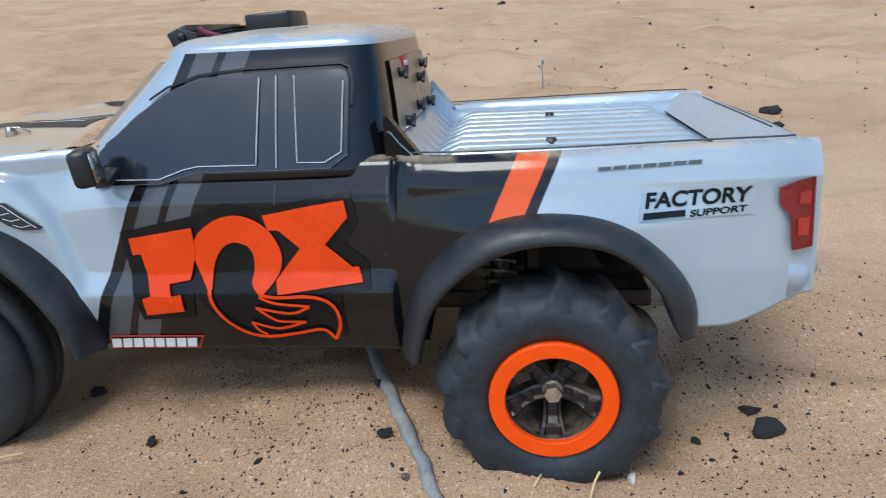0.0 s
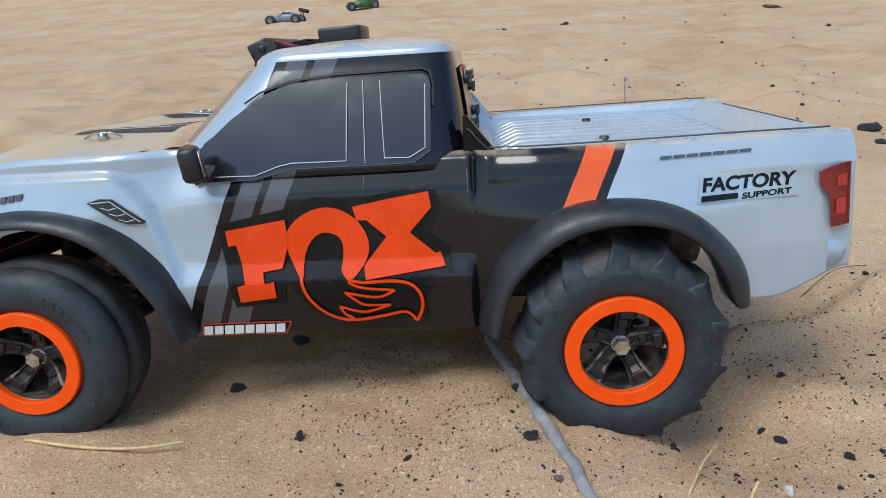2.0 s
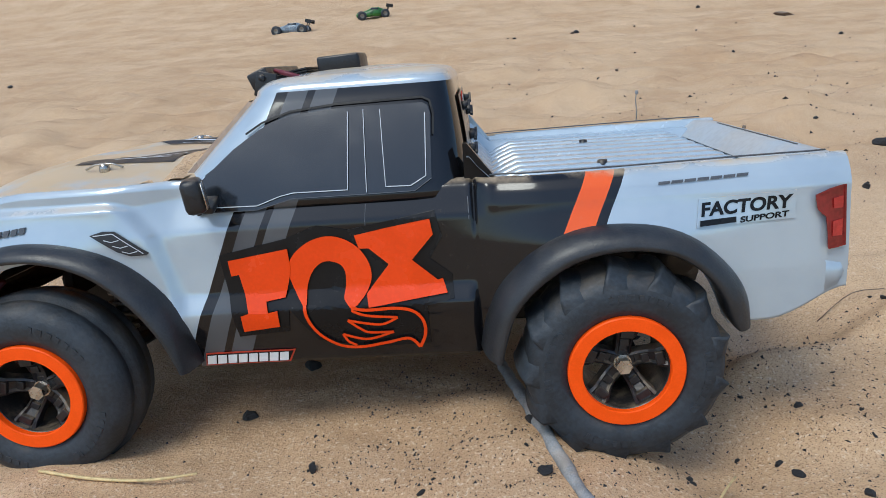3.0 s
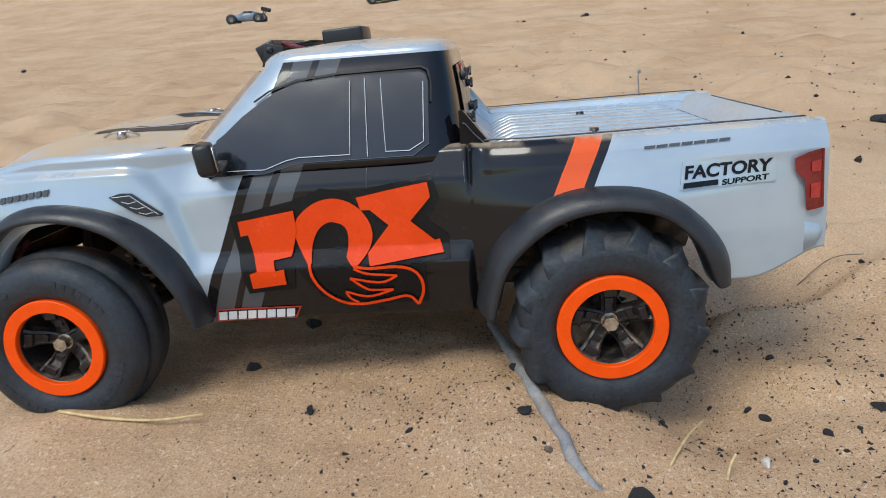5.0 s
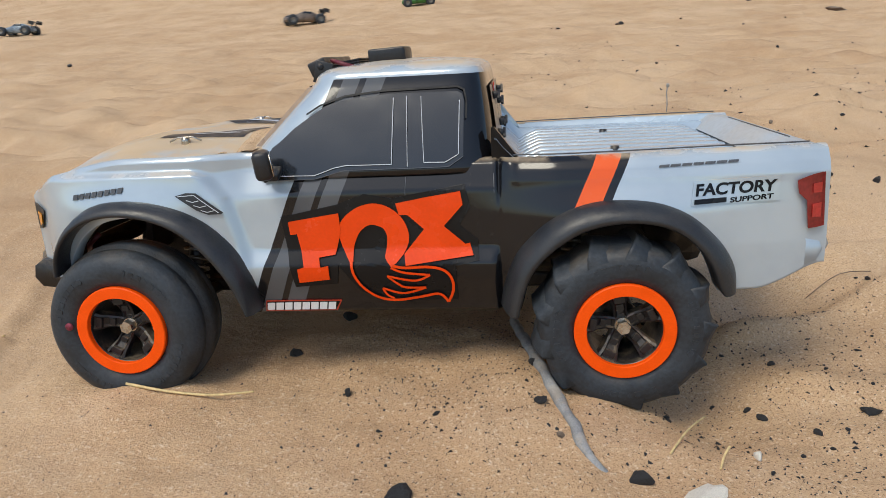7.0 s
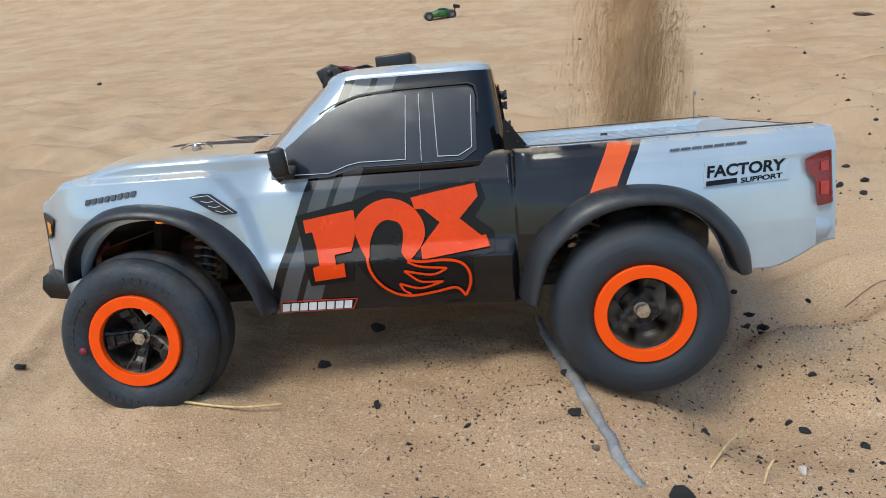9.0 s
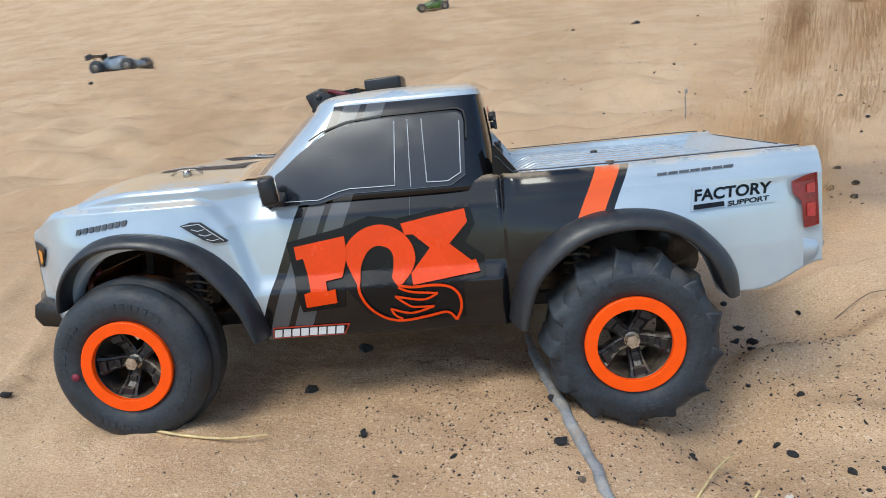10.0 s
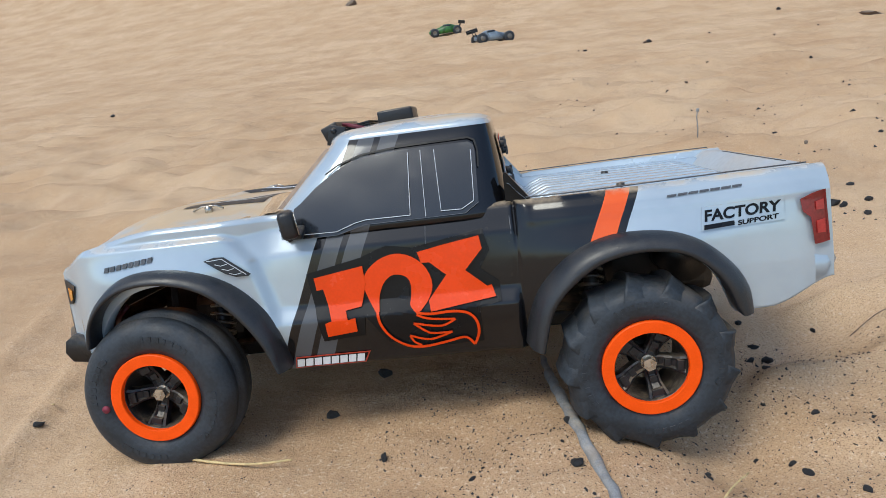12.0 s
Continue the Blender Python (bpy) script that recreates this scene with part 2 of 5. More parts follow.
def resample(pts, n):
    """n points evenly along a smooth curve through pts."""
    pts = [Vector(p) for p in pts]
    dense = []
    for i in range(len(pts) - 1):
        p0, p1, p2, p3 = pts[max(i - 1, 0)], pts[i], pts[i + 1], pts[min(i + 2, len(pts) - 1)]
        for k in range(16):
            t = k / 16
            dense.append(0.5 * (2 * p1 + (p2 - p0) * t + (2 * p0 - 5 * p1 + 4 * p2 - p3) * t * t + (3 * p1 - p0 - 3 * p2 + p3) * t ** 3))
    dense.append(pts[-1])
    s = [0.0]
    for a, b in zip(dense, dense[1:]):
        s.append(s[-1] + (b - a).length)
    out = []
    for k in range(n):
        d = s[-1] * k / (n - 1)
        j = max(0, min(len(s) - 2, int(np.searchsorted(s, d)) - 1))
        f = (d - s[j]) / max(1e-9, s[j + 1] - s[j])
        out.append(dense[j].lerp(dense[j + 1], max(0, min(1, f))))
    return out


def smooth(a, b, v):
    t = max(0.0, min(1.0, (v - a) / (b - a)))
    return t * t * (3 - 2 * t)


def hump(x, c, w):
    return math.exp(-((x - c) / w) ** 2)


# ---- the sand ----
def ground_z(x, y):
    z = 0.0
    yy = max(0.0, y)
    z += 0.045 * yy + 0.0045 * yy * yy + (0.006 * (yy - 8) ** 2 if yy > 8 else 0)
    if y < -0.2:
        z -= 0.05 * (-0.2 - max(y, -4))
    # heap under the sills, hollow dug by the rear wheel, berm thrown up behind it
    z += 0.012 * hump(x, 0.02, 0.10) * hump(y, -0.04, 0.12)
    z += 0.013 * hump(x, 0.098, 0.048) * hump(y, -0.12, 0.075)
    z += 0.006 * hump(x, 0.165, 0.035) * hump(y, -0.14, 0.04)
    z -= 0.017 * hump(x, 0.228, 0.042) * hump(y, -0.12, 0.05)
    z -= 0.020 * hump(x, 0.225, 0.045) * hump(y, 0.125, 0.05)
    z += 0.0125 * hump(x, -0.175, 0.065) * hump(y, -0.15, 0.045)
    z += 0.010 * hump(x, -0.245, 0.03) * hump(y, -0.13, 0.05)
    z += 0.016 * hump(x, 0.42, 0.05) * hump(y, 0.03, 0.10)
    z -= 0.016 * hump(x, 0.325, 0.05) * hump(y, 0.06, 0.06)
    z += 0.028 * smooth(0.28, 0.5, x) * smooth(0.08, 0.4, y) * (1 - smooth(0.8, 2.5, y))
    z -= 0.007 * smooth(0.11, 0.19, x) * (1 - smooth(0.35, 0.6, x)) * (1 - smooth(-0.14, -0.02, y)) * smooth(-0.6, -0.3, y)
    z += 0.0075 * noise.noise((x * 7, y * 9, 0.3)) * (1 - smooth(1.5, 6, yy)) * (0.5 + 0.5 * smooth(-0.1, 0.2, y))
    # churned hollow and the ridge thrown up past the tailgate
    z += 0.020 * hump(y - 0.30 * (x - 0.33), 0.095, 0.020) * smooth(0.285, 0.34, x) * (1 - smooth(0.55, 0.75, x))
    z -= 0.013 * hump(x, 0.31, 0.055) * hump(y, 0.035, 0.030)
    z += 0.011 * hump(y - 0.45 * (x - 0.25), -0.040, 0.016) * smooth(0.235, 0.27, x) * (1 - smooth(0.42, 0.52, x))
    z += 0.009 * hump(y + 0.35 * (x - 0.30), -0.105, 0.020) * smooth(0.26, 0.30, x) * (1 - smooth(0.45, 0.6, x))
    # wheel track pressed past the nose
    for off in (0.0, 0.10):
        z += 0.009 * hump(x + 0.38 * y, -0.382 - off, 0.011) * smooth(-0.27, -0.32, x) * (1 - smooth(0.1, 0.5, y))
    far = smooth(0.2, 0.9, y)
    if far > 0:
        z += far * 0.024 * noise.noise((x * 1.6 + 3 * y * 0.2, y * 5.0, 1.7))
        z += far * 0.032 * noise.noise((x * 4.5 + y, y * 6.5, 4.1))
        z += far * 0.022 * (1 - smooth(2.5, 5, y)) * noise.noise((x * 10.0, y * 13.0, 9.3))
        z += far * smooth(2, 6, y) * 0.05 * noise.noise((x * 0.5, y * 1.3, 7.0))
    near = 1 - smooth(0.3, 1.2, math.hypot(x, y))
    if near > 0:
        z += near * 0.0030 * noise.noise((x * 34, y * 34, 2.0)) + near * 0.0013 * noise.noise((x * 90, y * 90, 5.0))
    return z


def build_ground():
    n, a, k = 680, 0.25, math.asinh(75 / 0.25)
    u = np.linspace(-k, k, n)
    xs, ys = 0.1 + a * np.sinh(u), -0.05 + a * np.sinh(u)
    co = np.empty((n * n, 3))
    i = 0
    for y in ys:
        for x in xs:
            co[i] = (x, y, ground_z(x, y))
            i += 1
    q = np.arange(n * n).reshape(n, n)
    faces = np.stack([q[:-1, :-1], q[:-1, 1:], q[1:, 1:], q[1:, :-1]], -1).reshape(-1, 4)
    me = bpy.data.meshes.new("ground")
    me.vertices.add(len(co))
    me.vertices.foreach_set("co", co.ravel())
    me.loops.add(faces.size)
    me.loops.foreach_set("vertex_index", faces.ravel())
    me.polygons.add(len(faces))
    me.polygons.foreach_set("loop_start", np.arange(0, faces.size, 4))
    me.polygons.foreach_set("use_smooth", np.ones(len(faces), bool))
    me.update(calc_edges=True)
    me.materials.append(M_SAND)
    return tagged(new("ground", me), "rippled orange desert sand rising to a dune", "sand", kind="structure")


build_ground()


# ---- the pickup model: body shape ----
def bottom_z(x):
    """Lower edge of the flanks: sill, wheel arches, front and rear ends."""
    z = 0.0575
    if x < -0.235:
        z = 0.088
    if x > 0.226:
        z = 0.0725 + 0.016 * smooth(0.250, 0.295, x)
    for c, r, top in ((-0.152, 0.068, 0.131), (0.1675, 0.063, 0.120)):
        d = abs(x - c) / r
        if d < 1:
            z = max(z, 0.05 + (top - 0.05) * (1 - d ** 2.6) ** 0.5)
    return z


def shoulder(x):
    """Height of the shoulder line."""
    if x < -0.07:
        return 0.166 - 0.012 * smooth(-0.16, -0.24, x) - 0.014 * smooth(-0.215, -0.262, x)
    return 0.166 - 0.0095 * smooth(-0.08, -0.04, x) + 0.002 * smooth(0.1, 0.28, x)


def ramp01(a, b, v):
    return max(0.0, min(1.0, (v - a) / (b - a)))


FENDER_EDGE = ((0.102, 0.117, 0.140, 0.155, 0.162), (-0.0800, -0.0842, -0.0910, -0.1025, -0.1150))


def half_width(x, z):
    w = 0.1215 + 0.004 * smooth(0.09, 0.13, x) - 0.003 * smooth(0.27, 0.296, x)
    w -= 0.032 * smooth(-0.195, -0.262, x) ** 1.5
    # door skin: ledge above the sill, sill tucked under, belt leaning in
    door = smooth(-0.096, -0.080, x) * smooth(0.0925, 0.0865, x)
    w += door * (0.0054 * ramp01(0.1025, 0.0925, z) - 0.0013)
    w -= 0.0065 * smooth(0.091, 0.054, z) * (1 - smooth(0.09, 0.12, x))
    w -= 0.003 * ramp01(0.1025, 0.141, z) * smooth(-0.12, -0.08, x)
    w -= 0.0082 * ramp01(0.1405, 0.1575, z) * smooth(-0.12, -0.07, x) * (1 - smooth(0.090, 0.100, x))
    # bed side: rolled top edge and a rib below it
    bed = smooth(0.092, 0.104, x)
    w -= bed * (0.0048 * smooth(0.1500, 0.1600, z) + 0.0016 * ramp01(0.1460, 0.1505, z))
    # front wing standing proud of the door, with a sharp rear and upper edge
    edge = float(np.interp(z, *FENDER_EDGE))
    wing = smooth(edge + 0.0015, edge - 0.0075, x) * smooth(0.1615, 0.1560, z)
    fl = 0.0050 * wing + 0.0075 * hump(x, -0.16, 0.058) * (0.25 + 0.75 * smooth(0.158, 0.132, z))
    fl += 0.010 * hump(x, 0.170, 0.060) * (0.20 + 0.80 * smooth(0.148, 0.122, z))
    w -= 0.0024 * hump(x, 0.0905, 0.0014) * (0.25 + 0.75 * smooth(0.128, 0.142, z))
    return w + fl


def side_pt(x, z, off=0.0, side=-1):
    return (x, side * (half_width(x, z) + off), z)


def hood_z(x, y):
    c = 0.176 - 0.013 * smooth(-0.15, -0.26, x) - 0.022 * smooth(-0.205, -0.272, x)
    e = shoulder(x)
    t = min(1, abs(y) / 0.112)
    z = e + (c - e) * (1 - t ** 2.4)
    z += 0.0025 * smooth(0.085, 0.065, abs(y)) * smooth(-0.25, -0.2, x) - 0.003 * smooth(0.055, 0.045, abs(y)) * smooth(-0.2, -0.17, x)
    return z


def build_body(parent):
    bm = bmesh.new()
    xs = sorted(list(np.linspace(-0.251, 0.294, 250)) + [0.0885, 0.0893, 0.0899, 0.0905, 0.0911, 0.0917, 0.0925])
    n = 58
    for side in (-1, 1):
        front, rear = [], []
        for x in xs:
            zb, zs = bottom_z(x), shoulder(x)
            col = [(x, side * (half_width(x, zb) - 0.012), zb + 0.001)]
            col += [side_pt(x, zb + (zs - zb) * s, 0, side) for s in np.linspace(0, 1, n)]
            w = half_width(x, zs)
            if x < -0.0745:
                front.append(col + [(x, side * (w - 0.004), zs + 0.003)])
            else:
                rear.append(col + [(x, side * (w - 0.003), zs + 0.0025), (x, side * (w - 0.006), zs + 0.003), (x, side * (w - 0.010), zs + 0.002), (x, side * (w - 0.011), zs - 0.010)])
        grid(bm, front)
        grid(bm, [front[-1][:n + 1] + [front[-1][n + 1]] * 4] + rear)
    for f in bm.faces:
        c = f.calc_center_median()
        if c.x > 0.09 and abs(c.y) < half_width(c.x, shoulder(c.x)) - 0.008:
            f.material_index = 1
    return part("body", bm, [M_LIVERY, M_SILVER], parent, "glossy silver shell with black flanks and orange stripe")


def build_hood(parent):
    bm = bmesh.new()
    rows = []
    for x in np.linspace(-0.251, -0.072, 60):
        w = half_width(x, shoulder(x)) - 0.003
        rows.append([(x, w * t, hood_z(x, w * t) + 0.001) for t in np.linspace(-1, 1, 49)])
    # rounded nose
    x0 = rows[0]
    for k in range(1, 7):
        f = k / 6
        rows.insert(0, [(p[0] - 0.009 * math.sin(f * 1.5) * (1 - 0.5 * abs(p[1]) / 0.1), p[1] * (1 - 0.03 * f), p[2] - 0.052 * f * f) for p in x0])
    grid(bm, rows)
    hood = part("hood", bm, M_HOOD, parent, "silver hood dusted with sand")
    for s in (-1, 1):
        bm = bmesh.new()
        rows = []
        for k in range(16):
            f = k / 15
            x = -0.164 + 0.068 * f
            y0, y1 = 0.058 - 0.044 * f ** 0.8, 0.066 + 0.006 * f
            rows.append([(x, s * (y0 + (y1 - y0) * t), hood_z(x, y0 + (y1 - y0) * t) + 0.0014) for t in np.linspace(0, 1, 11)])
        grid(bm, rows)
        vent = part("vent_panel", bm, M_TRIM, hood, "black hood louvre decal")
        for t in (0.30, 0.55, 0.80):
            bm = bmesh.new()
            rows = []
            for k in range(12):
                f = 0.35 + 0.55 * k / 11
                x = -0.164 + 0.068 * f
                y = 0.058 - 0.044 * f ** 0.8 + (0.008 + 0.050 * f) * t
                rows.append([(x, s * (y + d), hood_z(x, y + d) + 0.0018) for d in (-0.0009, 0.0009)])
            grid(bm, rows)
            part("louvre_line", bm, M_LINE, vent)
    # loose sand lying in front of the windscreen
    bm = bmesh.new()
    rows = []
    for x in np.linspace(-0.112, -0.076, 16):
        row = []
        for y in np.linspace(-0.108, 0.108, 60):
            rise = 0.0042 * smooth(-0.106, -0.088, x + 0.10 * (abs(y) - 0.075)) * (0.35 + 0.9 * noise.noise((x * 90, y * 40, 3.0)))
            row.append((x, y, hood_z(x, y) + 0.0002 + rise - 0.0016 * (1 - smooth(-0.112, -0.104, x))))
        rows.append(row)
    grid(bm, rows)
    part("sand_drift", bm, M_SAND, hood, "loose sand lying below the windscreen")
    for s in (-1, 1):
        bm = bmesh.new()
        z = hood_z(-0.14, 0.085) + 0.001
        bmesh.ops.create_cone(bm, cap_ends=True, segments=12, radius1=0.0035, radius2=0.0028, depth=0.007, matrix=pose(-0.138, s * 0.078, z + 0.003))
        rod(bm, [(-0.150, s * 0.078, z + 0.003), (-0.142, s * 0.081, z + 0.006), (-0.132, s * 0.079, z + 0.006), (-0.126, s * 0.078, z + 0.003)], 0.0007, 6)
        part("body_clip", bm, M_STEEL, hood)
    return hood


# ---- cab ----
def cab_level(z):
    """Front, rear and half width of the cab at a height."""
    t = (z - 0.148) / (0.212 - 0.148)
    return -0.098 + 0.064 * t, 0.0895 - 0.0075 * t ** 1.5, 0.1145 - 0.0255 * t ** 1.15


def cab_side(x, z, off=0.0, side=-1):
    return (x, side * (cab_level(z)[2] + off), z)


def build_cab(parent):
    bm = bmesh.new()
    rows = []
    levels = [(*cab_level(z), z) for z in np.linspace(0.146, 0.212, 16)]
    f, r, w, z = levels[-1]
    for k in range(1, 7):
        a = k / 6 * math.pi / 2
        d = 1 - math.cos(a)
        levels.append((f + 0.020 * d, r - 0.012 * d, w - 0.014 * d, z + 0.0095 * math.sin(a)))
    f, r, w, z = levels[-1]
    for k in (0.8, 0.55, 0.3, 0.05):
        c = (f + r) / 2
        levels.append((c + (f - c) * k, c + (r - c) * k, w * k, z + 0.0035 * (1 - k * k)))
    for f, r, w, z in levels:
        c, a = (f + r) / 2, (r - f) / 2
        row = []
        for k in range(128):
            th = 2 * math.pi * k / 128
            ct, s = math.cos(th), math.sin(th)
            e = 2 / 9
            x = c + a * math.copysign(abs(ct) ** e, ct)
            y = w * math.copysign(abs(s) ** e, s)
            if x < c:
                x -= 0.013 * (1 - (y / w) ** 2) * min(1, (c - x) / a)
            row.append((x, y, z))
        rows.append(row)
    vs = grid(bm, rows, closed_v=True)
    bm.faces.new(vs[-1])
    return part("cab", bm, M_LIVERY, parent, "black cab with silver dusty roof and grey bands")


def patch(name, poly, place, material, parent, off, label="", cuts=6, thick=0.0006):
    """A thin film cut to an outline (x, z) and laid on a curved side."""
    bm = bmesh.new()
    bm.faces.new([bm.verts.new((x, 0, z)) for x, z in poly])
    bm.normal_update()
    bmesh.ops.triangulate(bm, faces=bm.faces)
    for _ in range(cuts):
        longe = [e for e in bm.edges if e.calc_length() > 0.003]
        if longe:
            bmesh.ops.subdivide_edges(bm, edges=longe, cuts=1)
            bmesh.ops.triangulate(bm, faces=bm.faces)
    for v in bm.verts:
        v.co = place(v.co.x, v.co.z, off)
    r = bmesh.ops.extrude_face_region(bm, geom=list(bm.faces))
    for v in r["geom"]:
        if isinstance(v, bmesh.types.BMVert):
            v.co.y -= math.copysign(thick, v.co.y) * -1
    return part(name, bm, material, parent, label, smooth=False)


def strip(name, line, width, place, material, parent, off, closed=False, label=""):
    """A thin painted line along an outline."""
    bm = bmesh.new()
    pts = []
    for (x0, z0), (x1, z1) in zip(line, line[1:] + (line[:1] if closed else [])):
        n = max(2, int(math.hypot(x1 - x0, z1 - z0) / 0.006))
        pts += [(x0 + (x1 - x0) * k / n, z0 + (z1 - z0) * k / n) for k in range(n)]
    pts.append(line[0] if closed else line[-1])
    rows = []
    for i, (x, z) in enumerate(pts):
        a, b = pts[max(0, i - 1)], pts[min(len(pts) - 1, i + 1)]
        d = math.hypot(b[0] - a[0], b[1] - a[1]) or 1
        nx, nz = -(b[1] - a[1]) / d * width / 2, (b[0] - a[0]) / d * width / 2
        rows.append([place(x + nx, z + nz, off), place(x - nx, z - nz, off)])
    grid(bm, rows)
    return part(name, bm, material, parent, label)


WIN_A = [(-0.0640, 0.1530), (-0.0625, 0.1709), (-0.0463, 0.1815), (-0.0311, 0.1913), (-0.0186, 0.1971), (-0.0046, 0.1995), (0.0213, 0.2003), (0.0199, 0.1581), (-0.0114, 0.1583), (-0.0193, 0.1569), (-0.0327, 0.1525)]
WIN_B = [(0.0399, 0.2004), (0.0634, 0.2000), (0.0656, 0.1970), (0.0646, 0.1631), (0.0558, 0.1583), (0.0416, 0.1586)]
WIN_ALL = [(-0.0700, 0.1500), (-0.0663, 0.1669), (-0.0464, 0.1836), (-0.0312, 0.1935), (-0.0217, 0.1979), (-0.0084, 0.2008), (0.018, 0.2026), (0.0642, 0.2025), (0.0672, 0.2008), (0.0684, 0.1972), (0.0677, 0.1615), (0.0579, 0.1552), (0.0305, 0.1550), (-0.0122, 0.1550), (-0.0331, 0.1500)]


def build_windows(cab):
    for side in (-1, 1):
        def place(x, z, off, side=side):
            return cab_side(x, z, off, side)
        patch("window_surround", WIN_ALL, place, M_SURROUND, cab, 0.0004)
        patch("front_window", WIN_A, place, M_GLASS, cab, 0.0012, "smoked dark side window")
        patch("rear_window", WIN_B, place, M_GLASS, cab, 0.0012, "smoked dark quarter window")
        strip("window_line", WIN_A[6:] + WIN_A[:1], 0.0005, place, M_LINE, cab, 0.0023)
        strip("window_line", WIN_B[2:], 0.0005, place, M_LINE, cab, 0.0023)
        strip("window_line", WIN_B[:1] + WIN_B[-1:], 0.0004, place, M_LINE, cab, 0.0023)
        strip("pillar_line", [(0.0303, 0.2009), (0.0306, 0.1562)], 0.0004, place, M_LINE, cab, 0.0023)
        strip("window_line", WIN_ALL[-5:] + WIN_ALL[:1], 0.0004, place, M_NAME, cab, 0.0012)
        strip("door_seam", [(-0.0388, 0.1916), (-0.0293, 0.1972), (-0.0122, 0.2025), (0.0142, 0.2048), (0.0642, 0.2055), (0.0685, 0.2035), (0.0702, 0.1962), (0.0697, 0.185)], 0.0012, place, M_BLACKV, cab, 0.0010)
    # windscreen and back window
    bm = bmesh.new()
    rows = []
    for z in np.linspace(0.162, 0.209, 12):
        f, r, w = cab_level(z)
        row = [(f - 0.0012 - 0.013 * (1 - t * t), w * t, z) for t in np.linspace(-0.86, 0.86, 21)]
        # rim turned back onto the pillars
        rows.append([(f + 0.010, -w * 0.90, z)] + row + [(f + 0.010, w * 0.90, z)])
    grid(bm, rows)
    part("windscreen", bm, M_TINT, cab, "dusty brown-tinted windscreen")
    bm = bmesh.new()
    rows = []
    for z in np.linspace(0.166, 0.204, 8):
        r, w = cab_level(z)[1:]
        rows.append([(r + 0.0012, w * t, z) for t in np.linspace(-0.72, 0.72, 9)])
    grid(bm, rows)
    back = part("back_window", bm, M_TINT, cab, "dusty brown back window")
    for y, z in ((-0.05, 0.169), (0.05, 0.169), (-0.045, 0.196), (0.045, 0.196), (0.0, 0.172), (0.02, 0.188)):
        bm = bmesh.new()
        r = cab_level(z)[1]
        bmesh.ops.create_cone(bm, cap_ends=True, segments=10, radius1=0.0032, radius2=0.0026, depth=0.004, matrix=pose(r + 0.003, y, z, 0, 90))
        block(bm, (0.0022, 0.009, 0.0022), pose(r + 0.0055, y, z, 40), 0.2)
        part("bolt", bm, M_PLASTIC, back)
    bm = bmesh.new()
    block(bm, (0.0006, 0.018, 0.008), pose(cab_level(0.2)[1] + 0.0018, -0.02, 0.2), 0)
    part("sticker", bm, M_REDV, back, "small red and white sticker")
    bm = bmesh.new()
    block(bm, (0.0006, 0.015, 0.003), pose(cab_level(0.2)[1] + 0.0023, -0.02, 0.2), 0)
    part("sticker_bar", bm, M_WHITEV, back)


def build_mirrors(parent):
    for s in (-1, 1):
        bm = bmesh.new()
        block(bm, (0.0115, 0.018, 0.0190), pose(-0.0618, s * 0.1300, 0.1630, 0, -6, s * -18), 0.28)
        block(bm, (0.010, 0.004, 0.012), pose(-0.0655, s * 0.1165, 0.1560, s * -20, -25), 0.2)
        mir = part("mirror", bm, M_PLASTIC, parent, "black wing mirror")
        bm = bmesh.new()
        block(bm, (0.008, 0.016, 0.005), pose(-0.0590, s * 0.1165, 0.1555, s * -20), 0.3)
        part("mirror_arm", bm, M_PLASTIC, mir)
        bm = bmesh.new()
        block(bm, (0.0006, 0.015, 0.0145), pose(-0.0558, s * 0.1300, 0.1635, 0, -6, s * -18), 0.0)
        part("mirror_glass", bm, M_STEEL, mir)


